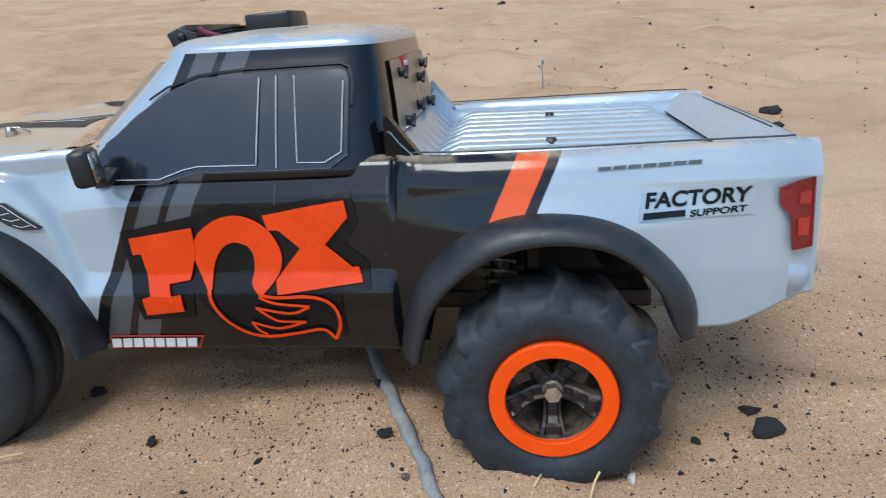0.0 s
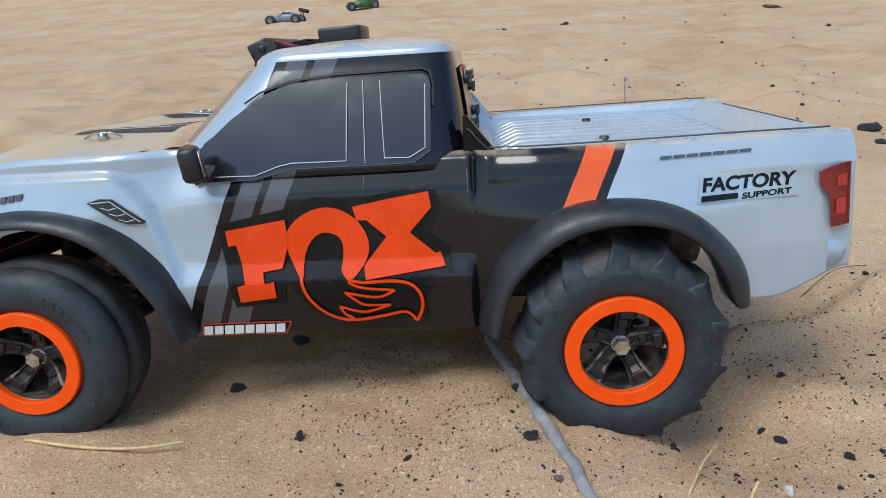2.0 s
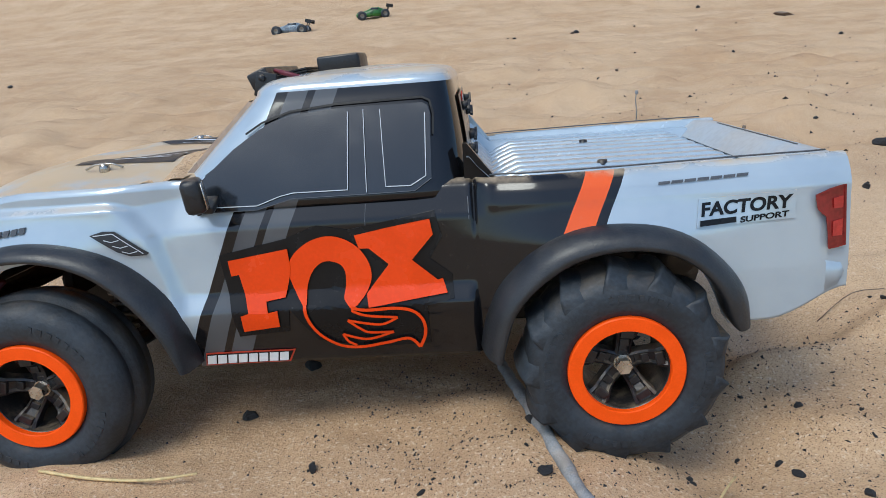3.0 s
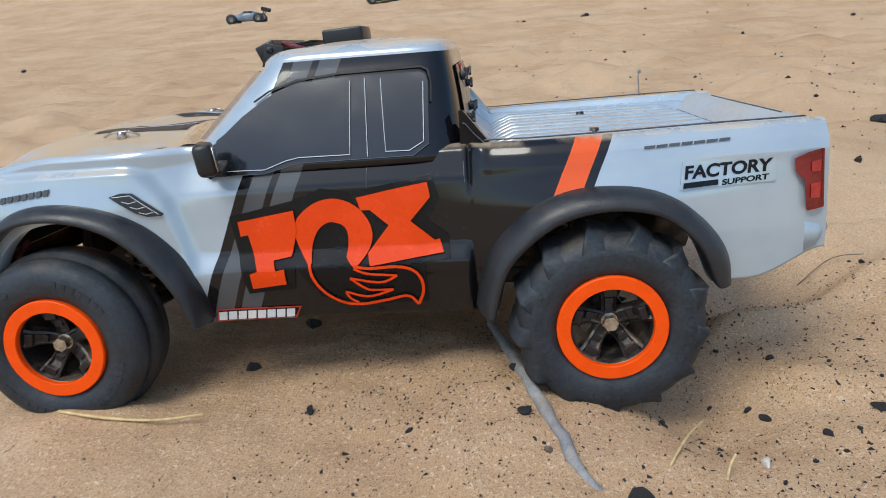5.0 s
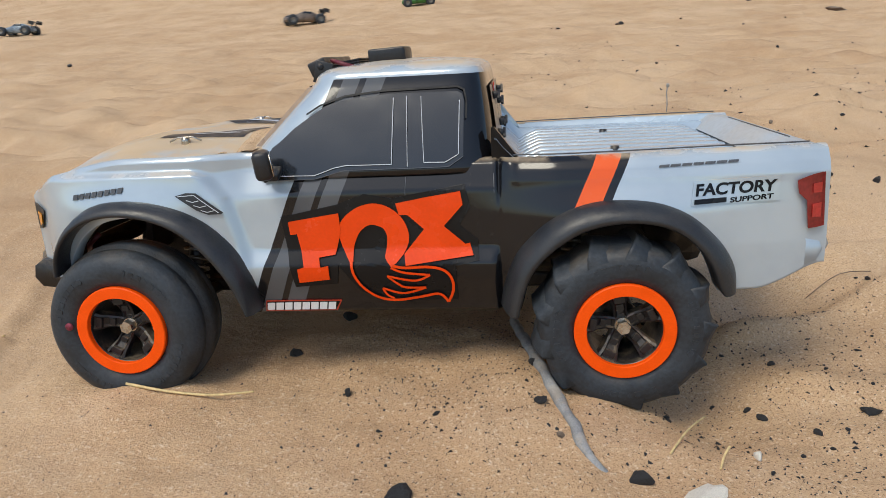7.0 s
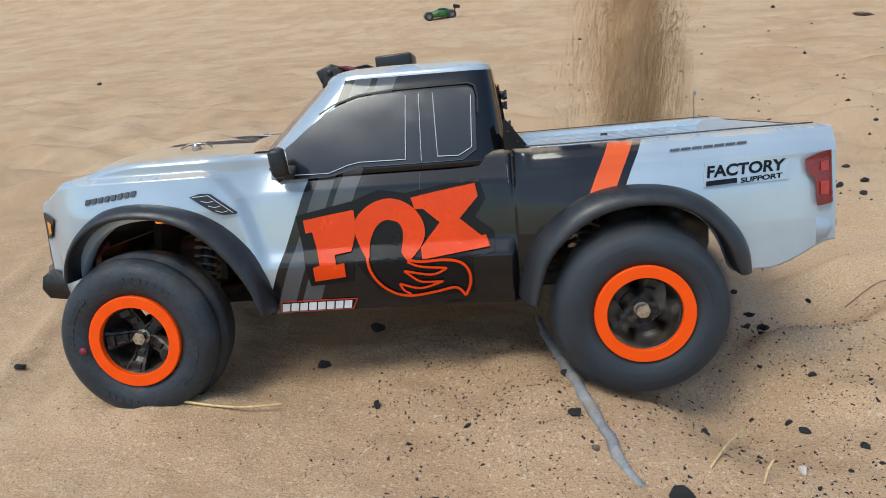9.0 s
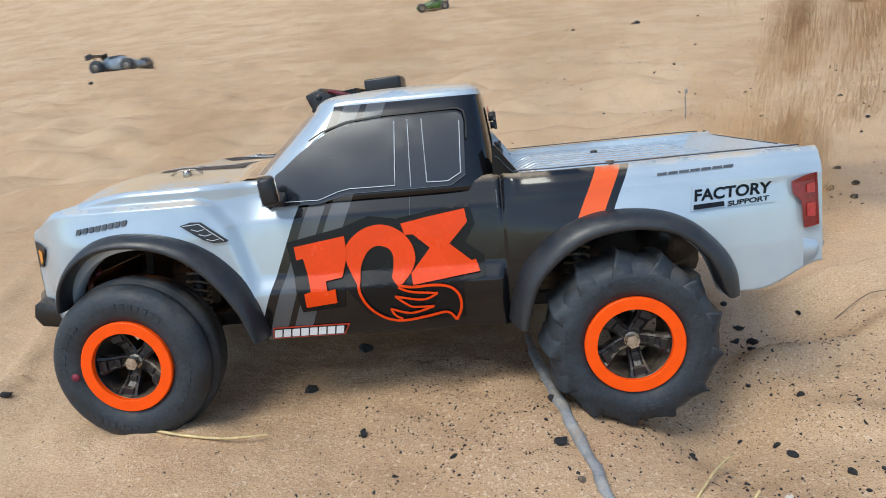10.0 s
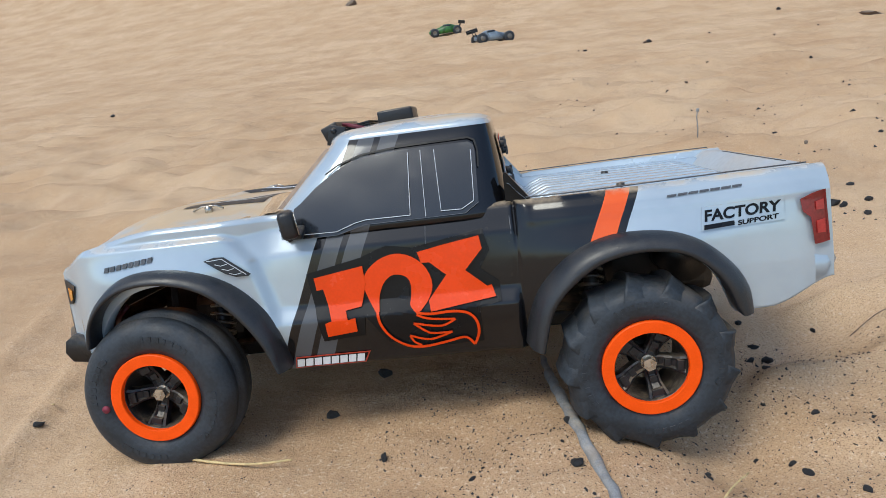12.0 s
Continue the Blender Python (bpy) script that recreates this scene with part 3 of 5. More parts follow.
# ---- load bed ----
def build_bed(parent):
    bm = bmesh.new()
    xs = [0.088, 0.0895, 0.094, 0.104, 0.11] + list(np.linspace(0.12, 0.258, 24)) + [0.262, 0.270]
    ys = np.linspace(-0.110, 0.110, 241)
    rows = []
    for x in xs:
        row = []
        for y in ys:
            z = 0.1475
            edge = smooth(0.086, 0.096, abs(y))
            rib = smooth(0.25, 0.62, 0.5 + 0.5 * math.cos(2 * math.pi * y / 0.0195))
            run = smooth(0.106, 0.114, x) * (1 - smooth(0.250, 0.258, x)) * (1 - smooth(0.083, 0.087, abs(y)))
            z += 0.0082 * rib * run + 0.008 * edge
            z += 0.016 * smooth(0.101, 0.089, x)
            row.append((x, y, z))
        rows.append(row)
    grid(bm, rows)
    bed = part("bed_cover", bm, M_SILVER, parent, "ribbed silver bed cover")
    for s in (-1, 1):
        bm = bmesh.new()
        pts = [(x, s * (half_width(x, 0.158) - 0.0065), shoulder(x) + 0.0042) for x in np.linspace(0.10, 0.284, 30)]
        rod(bm, pts, 0.0005, 8)
        part("rail", bm, M_RAIL, bed, "thin dark bed rail edge")
    bm = bmesh.new()
    rows = [[(x, y, z) for y in np.linspace(-0.112, 0.112, 12)] for x, z in ((0.264, 0.1495), (0.272, 0.156), (0.279, 0.1605), (0.290, 0.1605), (0.2935, 0.157))]
    grid(bm, rows)
    part("tailgate_cap", bm, M_GREYP, bed, "dusty grey tailgate top")
    bm = bmesh.new()
    block(bm, (0.0010, 0.14, 0.0012), pose(0.2865, 0, 0.1606), 0.3)
    part("tailgate_edge", bm, M_RAIL, bed)
    for x, y in ((0.172, -0.060), (0.176, 0.045)):
        bm = bmesh.new()
        bmesh.ops.create_cone(bm, cap_ends=True, segments=14, radius1=0.0036, radius2=0.003, depth=0.008, matrix=pose(x, y, 0.1535))
        rod(bm, [(x - 0.022, y, 0.1515), (x - 0.020, y + 0.003, 0.153), (x - 0.008, y + 0.003, 0.1545), (x + 0.016, y + 0.001, 0.1535)], 0.0006, 6)
        rod(bm, [(x - 0.022, y, 0.1515), (x - 0.020, y - 0.003, 0.153), (x - 0.008, y - 0.002, 0.1545)], 0.0006, 6)
        part("body_clip", bm, M_PLASTIC, bed, "black body post with wire clip")
    for s, m in ((-1, M_BLACKV), (1, M_SILVER)):
        bm = bmesh.new()
        prof = [(0.086, 0.1785), (0.0885, 0.1785), (0.1045, 0.1575), (0.086, 0.1575)]
        a = [bm.verts.new((x, s * 0.1065, z)) for x, z in prof]
        b = [bm.verts.new((x, s * 0.0985, z)) for x, z in prof]
        bm.faces.new(a)
        bm.faces.new(b[::-1])
        for i in range(4):
            bm.faces.new((a[i], b[i], b[(i + 1) % 4], a[(i + 1) % 4]))
        part("buttress", bm, m, parent, "triangular cab buttress", smooth=False)


def build_tail(parent):
    bm = bmesh.new()
    rows = []
    for z in np.linspace(0.088, 0.158, 12):
        w = half_width(0.294, z)
        rows.append([(0.294 + 0.003 * (1 - t * t), w * t, z) for t in np.linspace(-1, 1, 13)])
    grid(bm, rows)
    part("tailgate", bm, M_SILVER, parent, "silver tailgate")
    bm = bmesh.new()
    rows = []
    for y in np.linspace(-0.1246, 0.1246, 40):
        e = 0.010 * smooth(0.108, 0.1235, abs(y)) ** 1.5
        rows.append([(x - e, y, z) for x, z in ((0.262, 0.0770), (0.272, 0.0788), (0.288, 0.0845), (0.298, 0.090), (0.301, 0.097), (0.299, 0.102), (0.290, 0.1045), (0.262, 0.1040))])
    vs = grid(bm, rows)
    bm.faces.new(vs[0])
    bm.faces.new(vs[-1])
    part("rear_bumper", bm, M_SILVER, parent, "rounded silver rear bumper")
    lamp = [(0.2732, 0.1411), (0.2808, 0.1439), (0.2890, 0.1457), (0.2900, 0.1132), (0.2810, 0.1118), (0.2795, 0.1291), (0.2743, 0.1338)]
    for s in (-1, 1):
        t = patch("tail_lamp", lamp, lambda x, z, off, s=s: side_pt(x, z, off, s), M_TAIL, parent, 0.0014, "red tail lamp", thick=0.0016)
        for z0, z1, m in ((0.1335, 0.1400, M_LENS), (0.1185, 0.1275, M_LENS)):
            patch("lens_bar", [(0.2825, z0), (0.2878, z0), (0.2880, z1), (0.2825, z1 - 0.001)], lambda x, z, off, s=s: side_pt(x, z, off, s), m, t, 0.0032)
        strip("lamp_bezel", lamp, 0.0012, lambda x, z, off, s=s: side_pt(x, z, off, s), M_TAIL, t, 0.0034, closed=True)


def build_front(parent):
    bm = bmesh.new()
    rows = []
    for y in np.linspace(-0.108, 0.108, 30):
        e = 0.005 + 0.024 * smooth(0.055, 0.108, abs(y)) + 0.004 * abs(y) / 0.1
        rows.append([(x + e, y, z) for x, z in ((-0.268, 0.073), (-0.285, 0.075), (-0.290, 0.082), (-0.288, 0.091), (-0.282, 0.095), (-0.262, 0.095))])
    vs = grid(bm, rows)
    bm.faces.new(vs[0])
    bm.faces.new(vs[-1])
    part("front_bumper", bm, M_PLASTIC, parent, "matt black front bumper")
    bm = bmesh.new()
    block(bm, (0.006, 0.15, 0.045), pose(-0.253, 0, 0.118, 0, -8), 0.2)
    part("grille", bm, M_PLASTIC, parent, "black grille")
    for s in (-1, 1):
        def wing(x, z, off, s=s):
            return side_pt(x, z, off, s)
        lamp = patch("headlight", [(-0.2495, 0.1375), (-0.2342, 0.1335), (-0.2375, 0.1271), (-0.2439, 0.1190), (-0.2495, 0.1180)], wing, M_PLASTIC, parent, 0.0006, "dark headlight with amber edge", thick=0.0010)
        patch("amber_lens", [(-0.2450, 0.1316), (-0.2390, 0.1298), (-0.2406, 0.1232), (-0.2450, 0.1209)], wing, M_AMBER, lamp, 0.0018, thick=0.0010)
        bm = bmesh.new()
        block(bm, (0.010, 0.010, 0.007), pose(-0.252, s * 0.098, 0.081, 0, 0, s * 25), 0.25)
        part("indicator", bm, M_GLOW, parent, "amber indicator in the bumper")


# ---- flares ----
REAR_OUT = [(0.0900, 0.062), (0.0935, 0.080), (0.101, 0.0981), (0.1102, 0.1096), (0.1208, 0.1196), (0.1345, 0.1275), (0.1513, 0.1323), (0.1714, 0.1331), (0.1912, 0.1303), (0.2077, 0.1233), (0.2215, 0.1122), (0.2324, 0.0991), (0.2384, 0.0861), (0.2395, 0.0740)]
REAR_IN = [(0.1020, 0.0600), (0.1037, 0.0675), (0.1093, 0.0858), (0.1181, 0.0982), (0.130, 0.1085), (0.1433, 0.1161), (0.1596, 0.1203), (0.1758, 0.1208), (0.1919, 0.1179), (0.205, 0.1107), (0.215, 0.1008), (0.2213, 0.0902), (0.2251, 0.0795), (0.2285, 0.0735)]
FRONT_OUT = [(-0.2185, 0.097), (-0.2160, 0.106), (-0.2126, 0.114), (-0.205, 0.125), (-0.195, 0.134), (-0.182, 0.140), (-0.1657, 0.1422), (-0.1466, 0.141), (-0.1285, 0.1365), (-0.1144, 0.130), (-0.1011, 0.1195), (-0.0884, 0.104), (-0.0805, 0.0865), (-0.0765, 0.0615)]
FRONT_IN = [(-0.2115, 0.0930), (-0.2098, 0.1051), (-0.2035, 0.1165), (-0.1934, 0.1257), (-0.1803, 0.1316), (-0.1644, 0.1337), (-0.1493, 0.1324), (-0.1348, 0.1286), (-0.121, 0.1215), (-0.1079, 0.110), (-0.097, 0.0964), (-0.088, 0.0809), (-0.0815, 0.0640)]


def build_flares(parent):
    for outer, inner, name in ((REAR_OUT, REAR_IN, "rear_flare"), (FRONT_OUT, FRONT_IN, "front_flare")):
        o = resample([(x, 0, z) for x, z in outer], 46)
        i = resample([(x, 0, z) for x, z in inner], 46)
        for s in (-1, 1):
            bm = bmesh.new()
            rows = []
            for a, b in zip(o, i):
                y0 = half_width(a.x, a.z)
                y1 = 0.1455
                row = [(a.x, s * (y0 - 0.002), a.z)]
                for t, out in ((0.0, 0.0015), (0.12, 0.006), (0.35, 0.0115), (0.7, 0.0145), (0.92, 0.0148), (1.0, 0.0125)):
                    p = a.lerp(b, t)
                    y = y0 + (y1 - y0) * min(1, out / 0.0148)
                    row.append((p.x, s * y, p.z))
                row.append((b.x, s * 0.128, b.z))
                row.append((a.x * 0.4 + b.x * 0.6, s * 0.118, a.z * 0.4 + b.z * 0.6))
                rows.append(row)
            grid(bm, rows)
            part(name, bm, M_TRIM, parent, "matt black wheel-arch flare")


# ---- under the shell ----
def build_chassis(parent):
    bm = bmesh.new()
    block(bm, (0.46, 0.085, 0.012), pose(0.005, 0, 0.052), 0.2)
    block(bm, (0.20, 0.15, 0.045), pose(0.005, 0, 0.078), 0.15)
    block(bm, (0.09, 0.07, 0.05), pose(0.20, 0.0, 0.085), 0.2)
    block(bm, (0.07, 0.07, 0.045), pose(-0.18, 0.0, 0.078), 0.2)
    block(bm, (0.006, 0.13, 0.05), pose(-0.185, 0, 0.112, 0, 6), 0.1)
    block(bm, (0.006, 0.13, 0.05), pose(0.150, 0, 0.108, 0, -6), 0.1)
    ch = part("chassis", bm, M_PLASTIC, parent, "black plastic chassis", smooth=False)
    bm = bmesh.new()
    bmesh.ops.create_cone(bm, cap_ends=True, segments=24, radius1=0.019, radius2=0.019, depth=0.055, matrix=pose(0.213, -0.04, 0.098, 90))
    part("motor", bm, M_PLASTIC, ch, "black motor can")
    bm = bmesh.new()
    block(bm, (0.012, 0.016, 0.010), pose(0.190, -0.070, 0.118, 20), 0.2)
    part("plug", bm, M_REDV, ch, "red plug")
    bm = bmesh.new()
    block(bm, (0.016, 0.02, 0.006), pose(-0.176, -0.06, 0.125, 20), 0.2)
    part("lamp", bm, M_GLOW, ch, "amber lamp board")
    bm = bmesh.new()
    rod(bm, [(-0.222, -0.09, 0.093), (-0.214, -0.10, 0.104), (-0.205, -0.10, 0.112)], 0.002, 8)
    part("wire", bm, M_WIRE, ch)
    for x in (-0.1675, 0.1675):
        for s in (-1, 1):
            bm = bmesh.new()
            rod(bm, [(x - 0.02, s * 0.04, 0.050), (x, s * 0.105, 0.048)], 0.005, 8)
            rod(bm, [(x + 0.02, s * 0.04, 0.050), (x, s * 0.105, 0.048)], 0.005, 8)
            rod(bm, [(x, s * 0.04, 0.062), (x, s * 0.115, 0.056)], 0.004, 8)
            part("suspension_arm", bm, M_PLASTIC, ch)
            xs = x + (0.028 if x < 0 else -0.026)
            top, low = Vector((xs, s * 0.070, 0.126)), Vector((xs, s * 0.098, 0.058))
            bm = bmesh.new()
            rod(bm, [top, low], 0.0055, 12)
            sh = part("shock", bm, M_PLASTIC, ch, "oil shock absorber")
            bm = bmesh.new()
            pts = []
            for k in range(110):
                a = k / 109
                p = top.lerp(low, 0.08 + 0.75 * a)
                th = a * 2 * math.pi * 9
                pts.append(p + 0.0088 * Vector((math.cos(th), math.sin(th) * 0.9, math.sin(th) * -0.35)))
            rod(bm, pts, 0.0013, 6)
            part("spring", bm, M_SPRING, sh, "grey coil spring")


# ---- roof lamp ----
def build_light_bar(parent):
    bm = bmesh.new()
    block(bm, (0.052, 0.036, 0.004), pose(0.007, -0.008, 0.2215, 0, -3), 0.3)
    base = part("lamp_base", bm, M_PLASTIC, parent, "black roof lamp base plate")
    bm = bmesh.new()
    block(bm, (0.028, 0.036, 0.010), pose(0.006, -0.012, 0.2282, 0, -3), 0.15)
    block(bm, (0.004, 0.034, 0.011), pose(0.0185, -0.012, 0.2268, 0, -3), 0.2)
    part("lamp_box", bm, M_PLASTIC, base, "black control box")
    bm = bmesh.new()
    for k in range(5):
        block(bm, (0.020, 0.07, 0.0010), pose(-0.024, 0.0, 0.2185 + 0.0016 * k, 0, -8), 0)
    part("cooling_fin", bm, M_PLASTIC, base, smooth=False)
    bm = bmesh.new()
    block(bm, (0.014, 0.085, 0.011), pose(-0.044, 0.0, 0.2215, 0, -22), 0.12)
    lamp = part("light_bar", bm, M_PLASTIC, base, "black light bar housing")
    for s in (-1, 1):
        bm = bmesh.new()
        block(bm, (0.013, 0.002, 0.016), pose(-0.0395, s * 0.0445, 0.2175, 0, 15), 0.2)
        bmesh.ops.create_cone(bm, cap_ends=True, segments=12, radius1=0.0025, radius2=0.002, depth=0.003, matrix=pose(-0.041, s * 0.0465, 0.222, 90))
        part("bracket", bm, M_PLASTIC, lamp)
    bm = bmesh.new()
    rod(bm, resample([(-0.036, -0.03, 0.226), (-0.027, -0.046, 0.2245), (-0.018, -0.047, 0.2215), (-0.010, -0.044, 0.2185)], 12), 0.0016, 8)
    part("wire", bm, M_WIRE, base, "dark red wire")


# ---- decals ----
RING_OUT = [(-0.0111, 0.095), (-0.0156, 0.1038), (-0.018, 0.1141), (-0.0159, 0.1218), (-0.0098, 0.1278), (-0.0021, 0.1319), (0.0073, 0.1334), (0.0164, 0.1309), (0.0242, 0.1249), (0.0289, 0.1167), (0.0298, 0.1082), (0.0264, 0.0999), (0.0207, 0.0934)]
RING_IN = [(-0.0085, 0.095), (-0.0081, 0.1036), (-0.0059, 0.11), (-0.0033, 0.1144), (0.0003, 0.1176), (0.0041, 0.119), (0.0082, 0.1185), (0.0125, 0.1165), (0.0148, 0.112), (0.0147, 0.1056), (0.0137, 0.1002), (0.0134, 0.0969), (0.0172, 0.0916)]
TAIL_LOW = [(-0.0099, 0.0957), (-0.0091, 0.088), (-0.0058, 0.0801), (-0.0002, 0.0733), (0.0087, 0.0677), (0.0199, 0.0662), (0.0353, 0.0684), (0.0486, 0.0706), (0.0545, 0.0643)]
TAIL_TOP = [(0.0545, 0.0643), (0.0581, 0.0725), (0.0583, 0.0806), (0.0553, 0.0865), (0.05, 0.0897), (0.0409, 0.091), (0.026, 0.0906), (0.0172, 0.0924)]
TAIL_FLAMES = [[(0.0171, 0.0908), (0.0257, 0.0872), (0.0434, 0.0852)], [(0.0434, 0.0852), (0.0327, 0.0811), (0.0143, 0.0847)], [(0.0143, 0.0847), (0.0213, 0.0786), (0.0266, 0.076), (0.0401, 0.0757)], [(0.0401, 0.0757), (0.0243, 0.0715), (0.0104, 0.0756)], [(0.0104, 0.0756), (0.0128, 0.0705), (0.0174, 0.0675)]]


def build_decals(body):
    def at(x, z, off):
        return side_pt(x, z, off, -1)

    def film(name, poly, mat, off, label=""):
        return patch(name, poly, at, mat, body, off, label)

    backing = [(-0.0580, 0.1255), (-0.0185, 0.1330), (0.0000, 0.1395), (0.0180, 0.1360), (0.0680, 0.1440), (0.0715, 0.1290), (0.0640, 0.1170), (0.0760, 0.1075), (0.0765, 0.0945), (0.0610, 0.0910), (0.0610, 0.0660), (0.0250, 0.0650), (-0.0050, 0.0720), (-0.0190, 0.0930), (-0.0210, 0.0790), (-0.0510, 0.0770)]
    film("emblem_backing", backing, M_BLACKV, 0.0003)
    # plain slab shapes stand in for the mark
    film("emblem_shape", [(-0.0526, 0.1224), (-0.0174, 0.1274), (-0.0165, 0.1148), (-0.0210, 0.0997), (-0.0324, 0.0980), (-0.0313, 0.0917), (-0.0258, 0.0927), (-0.0257, 0.0829), (-0.0472, 0.0807), (-0.0475, 0.0906), (-0.0427, 0.0920), (-0.0470, 0.1140), (-0.0516, 0.1134)], M_ORANGE, 0.0019, "plain orange slab of an emblem")
    film("emblem_shape", [(0.0218, 0.1329), (0.0403, 0.1362), (0.0652, 0.1399), (0.0666, 0.1310), (0.0536, 0.1171), (0.0676, 0.1049), (0.0706, 0.1056), (0.0729, 0.0979), (0.0274, 0.0920), (0.0265, 0.0992), (0.0403, 0.1153), (0.0295, 0.1251), (0.0239, 0.1252)], M_ORANGE, 0.0019, "plain orange slab of an emblem")
    bm = bmesh.new()
    o3 = resample([(x, 0, z) for x, z in RING_OUT], 44)
    i3 = resample([(x, 0, z) for x, z in RING_IN], 44)
    grid(bm, [[at(a.x + (b.x - a.x) * f, a.z + (b.z - a.z) * f, 0.0022) for f in (0, 0.17, 0.33, 0.5, 0.67, 0.83, 1)] for a, b in zip(o3, i3)])
    part("emblem_shape", bm, M_ORANGE, body, "orange ring of an emblem")

    def stroke(pts, w):
        p3 = resample([(x, z, 0) for x, z in pts], 44)
        strip("emblem_line", [(p.x, p.y) for p in p3], w, at, M_ORANGE, body, 0.0025)
    stroke(TAIL_LOW, 0.0019)
    stroke(TAIL_TOP, 0.0019)
    for line in TAIL_FLAMES:
        stroke(line, 0.0016)
    # maker's stickers as plain bars
    film("sticker_edge", [(-0.0757, 0.0582), (-0.0243, 0.0580), (-0.0200, 0.0662), (-0.0742, 0.0666)], M_REDV, 0.0006, "small red-edged sticker")
    film("sticker_bar", [(-0.0748, 0.0590), (-0.0250, 0.0588), (-0.0214, 0.0654), (-0.0735, 0.0658)], M_BLACKV, 0.0012)
    for k in range(8):
        x = -0.0742 + 0.00625 * k
        film("sticker_bar", [(x, 0.0594), (x + 0.0052, 0.0594), (x + 0.0063, 0.0650), (x + 0.0011, 0.0650)], M_WHITEV, 0.0018)
    for k in range(7):
        x = 0.1905 + 0.0070 * k
        z = 0.1517 + 0.00025 * k
        film("name_bar", [(x, z), (x + 0.0060, z + 0.0002), (x + 0.0066, z + 0.0016), (x + 0.0006, z + 0.0014)], M_NAME, 0.0004)
    for k in range(8):
        x = -0.1985 + 0.0047 * k
        z = 0.1435 + 0.00055 * k
        film("name_bar", [(x, z), (x + 0.0033, z + 0.0004), (x + 0.0044, z + 0.0040), (x + 0.0011, z + 0.0036)], M_NAME, 0.0004)
    v = film("side_vent", [(-0.1247, 0.1444), (-0.1175, 0.1462), (-0.1110, 0.1456), (-0.0943, 0.1318), (-0.0955, 0.1308), (-0.1038, 0.1310), (-0.1105, 0.1340)], M_TRIM, 0.0010, "black fender vent")
    strip("vent_line", [(-0.1225, 0.1442), (-0.1120, 0.1446), (-0.0968, 0.1320)], 0.0005, at, M_LINE, v, 0.0021)
    for k in range(3):
        x, z = -0.1130 + 0.0045 * k, 0.1410 - 0.0036 * k
        strip("vent_line", [(x - 0.004, z + 0.0005), (x, z - 0.0010), (x + 0.0042, z - 0.0002)], 0.0005, at, M_LINE, v, 0.0021)
    strip("panel_seam", [(0.0905, 0.153), (0.0905, 0.137)], 0.0009, at, M_BLACKV, body, 0.0004)
    strip("panel_edge", [(0.0872, 0.150), (0.0874, 0.138)], 0.0005, at, M_NAME, body, 0.0004)
    strip("panel_seam", [(0.0290, 0.1495), (0.0280, 0.132)], 0.0004, at, M_NAME, body, 0.0004)
    # the legible sticker
    film("decal_film", [(0.2092, 0.1281), (0.2630, 0.1294), (0.2638, 0.1445), (0.2117, 0.1429)], M_LIVERY, 0.0003, "clear decal film")
    for word, x0, z0, x1, h in (("FACTORY", 0.2122, 0.1340, 0.2608, 0.0070), ("SUPPORT", 0.2330, 0.1292, 0.2592, 0.0031)):
        cu = bpy.data.curves.new("text", "FONT")
        cu.body, cu.offset = word, 0.035
        tmp = new("text", cu)
        bpy.context.view_layer.update()
        me = bpy.data.meshes.new_from_object(tmp.evaluated_get(bpy.context.evaluated_depsgraph_get()))
        bpy.data.objects.remove(tmp)
        bm = bmesh.new()
        bm.from_mesh(me)
        w0, w1 = min(v.co.x for v in bm.verts), max(v.co.x for v in bm.verts)
        h1 = max(v.co.y for v in bm.verts)
        for vv in bm.verts:
            fx = (vv.co.x - w0) / (w1 - w0)
            lean = vv.co.y / h1 * h * 0.14
            x, z = x0 + fx * (x1 - x0) + lean, z0 + 0.0016 * fx + vv.co.y / h1 * h
            vv.co = at(x, z, 0.0013)
        part("lettering", bm, M_BLACKV, body, "black lettering", smooth=False)
    film("underline", [(0.2110, 0.1289), (0.2308, 0.1297), (0.2309, 0.1326), (0.2114, 0.1318)], M_BLACKV, 0.0013)


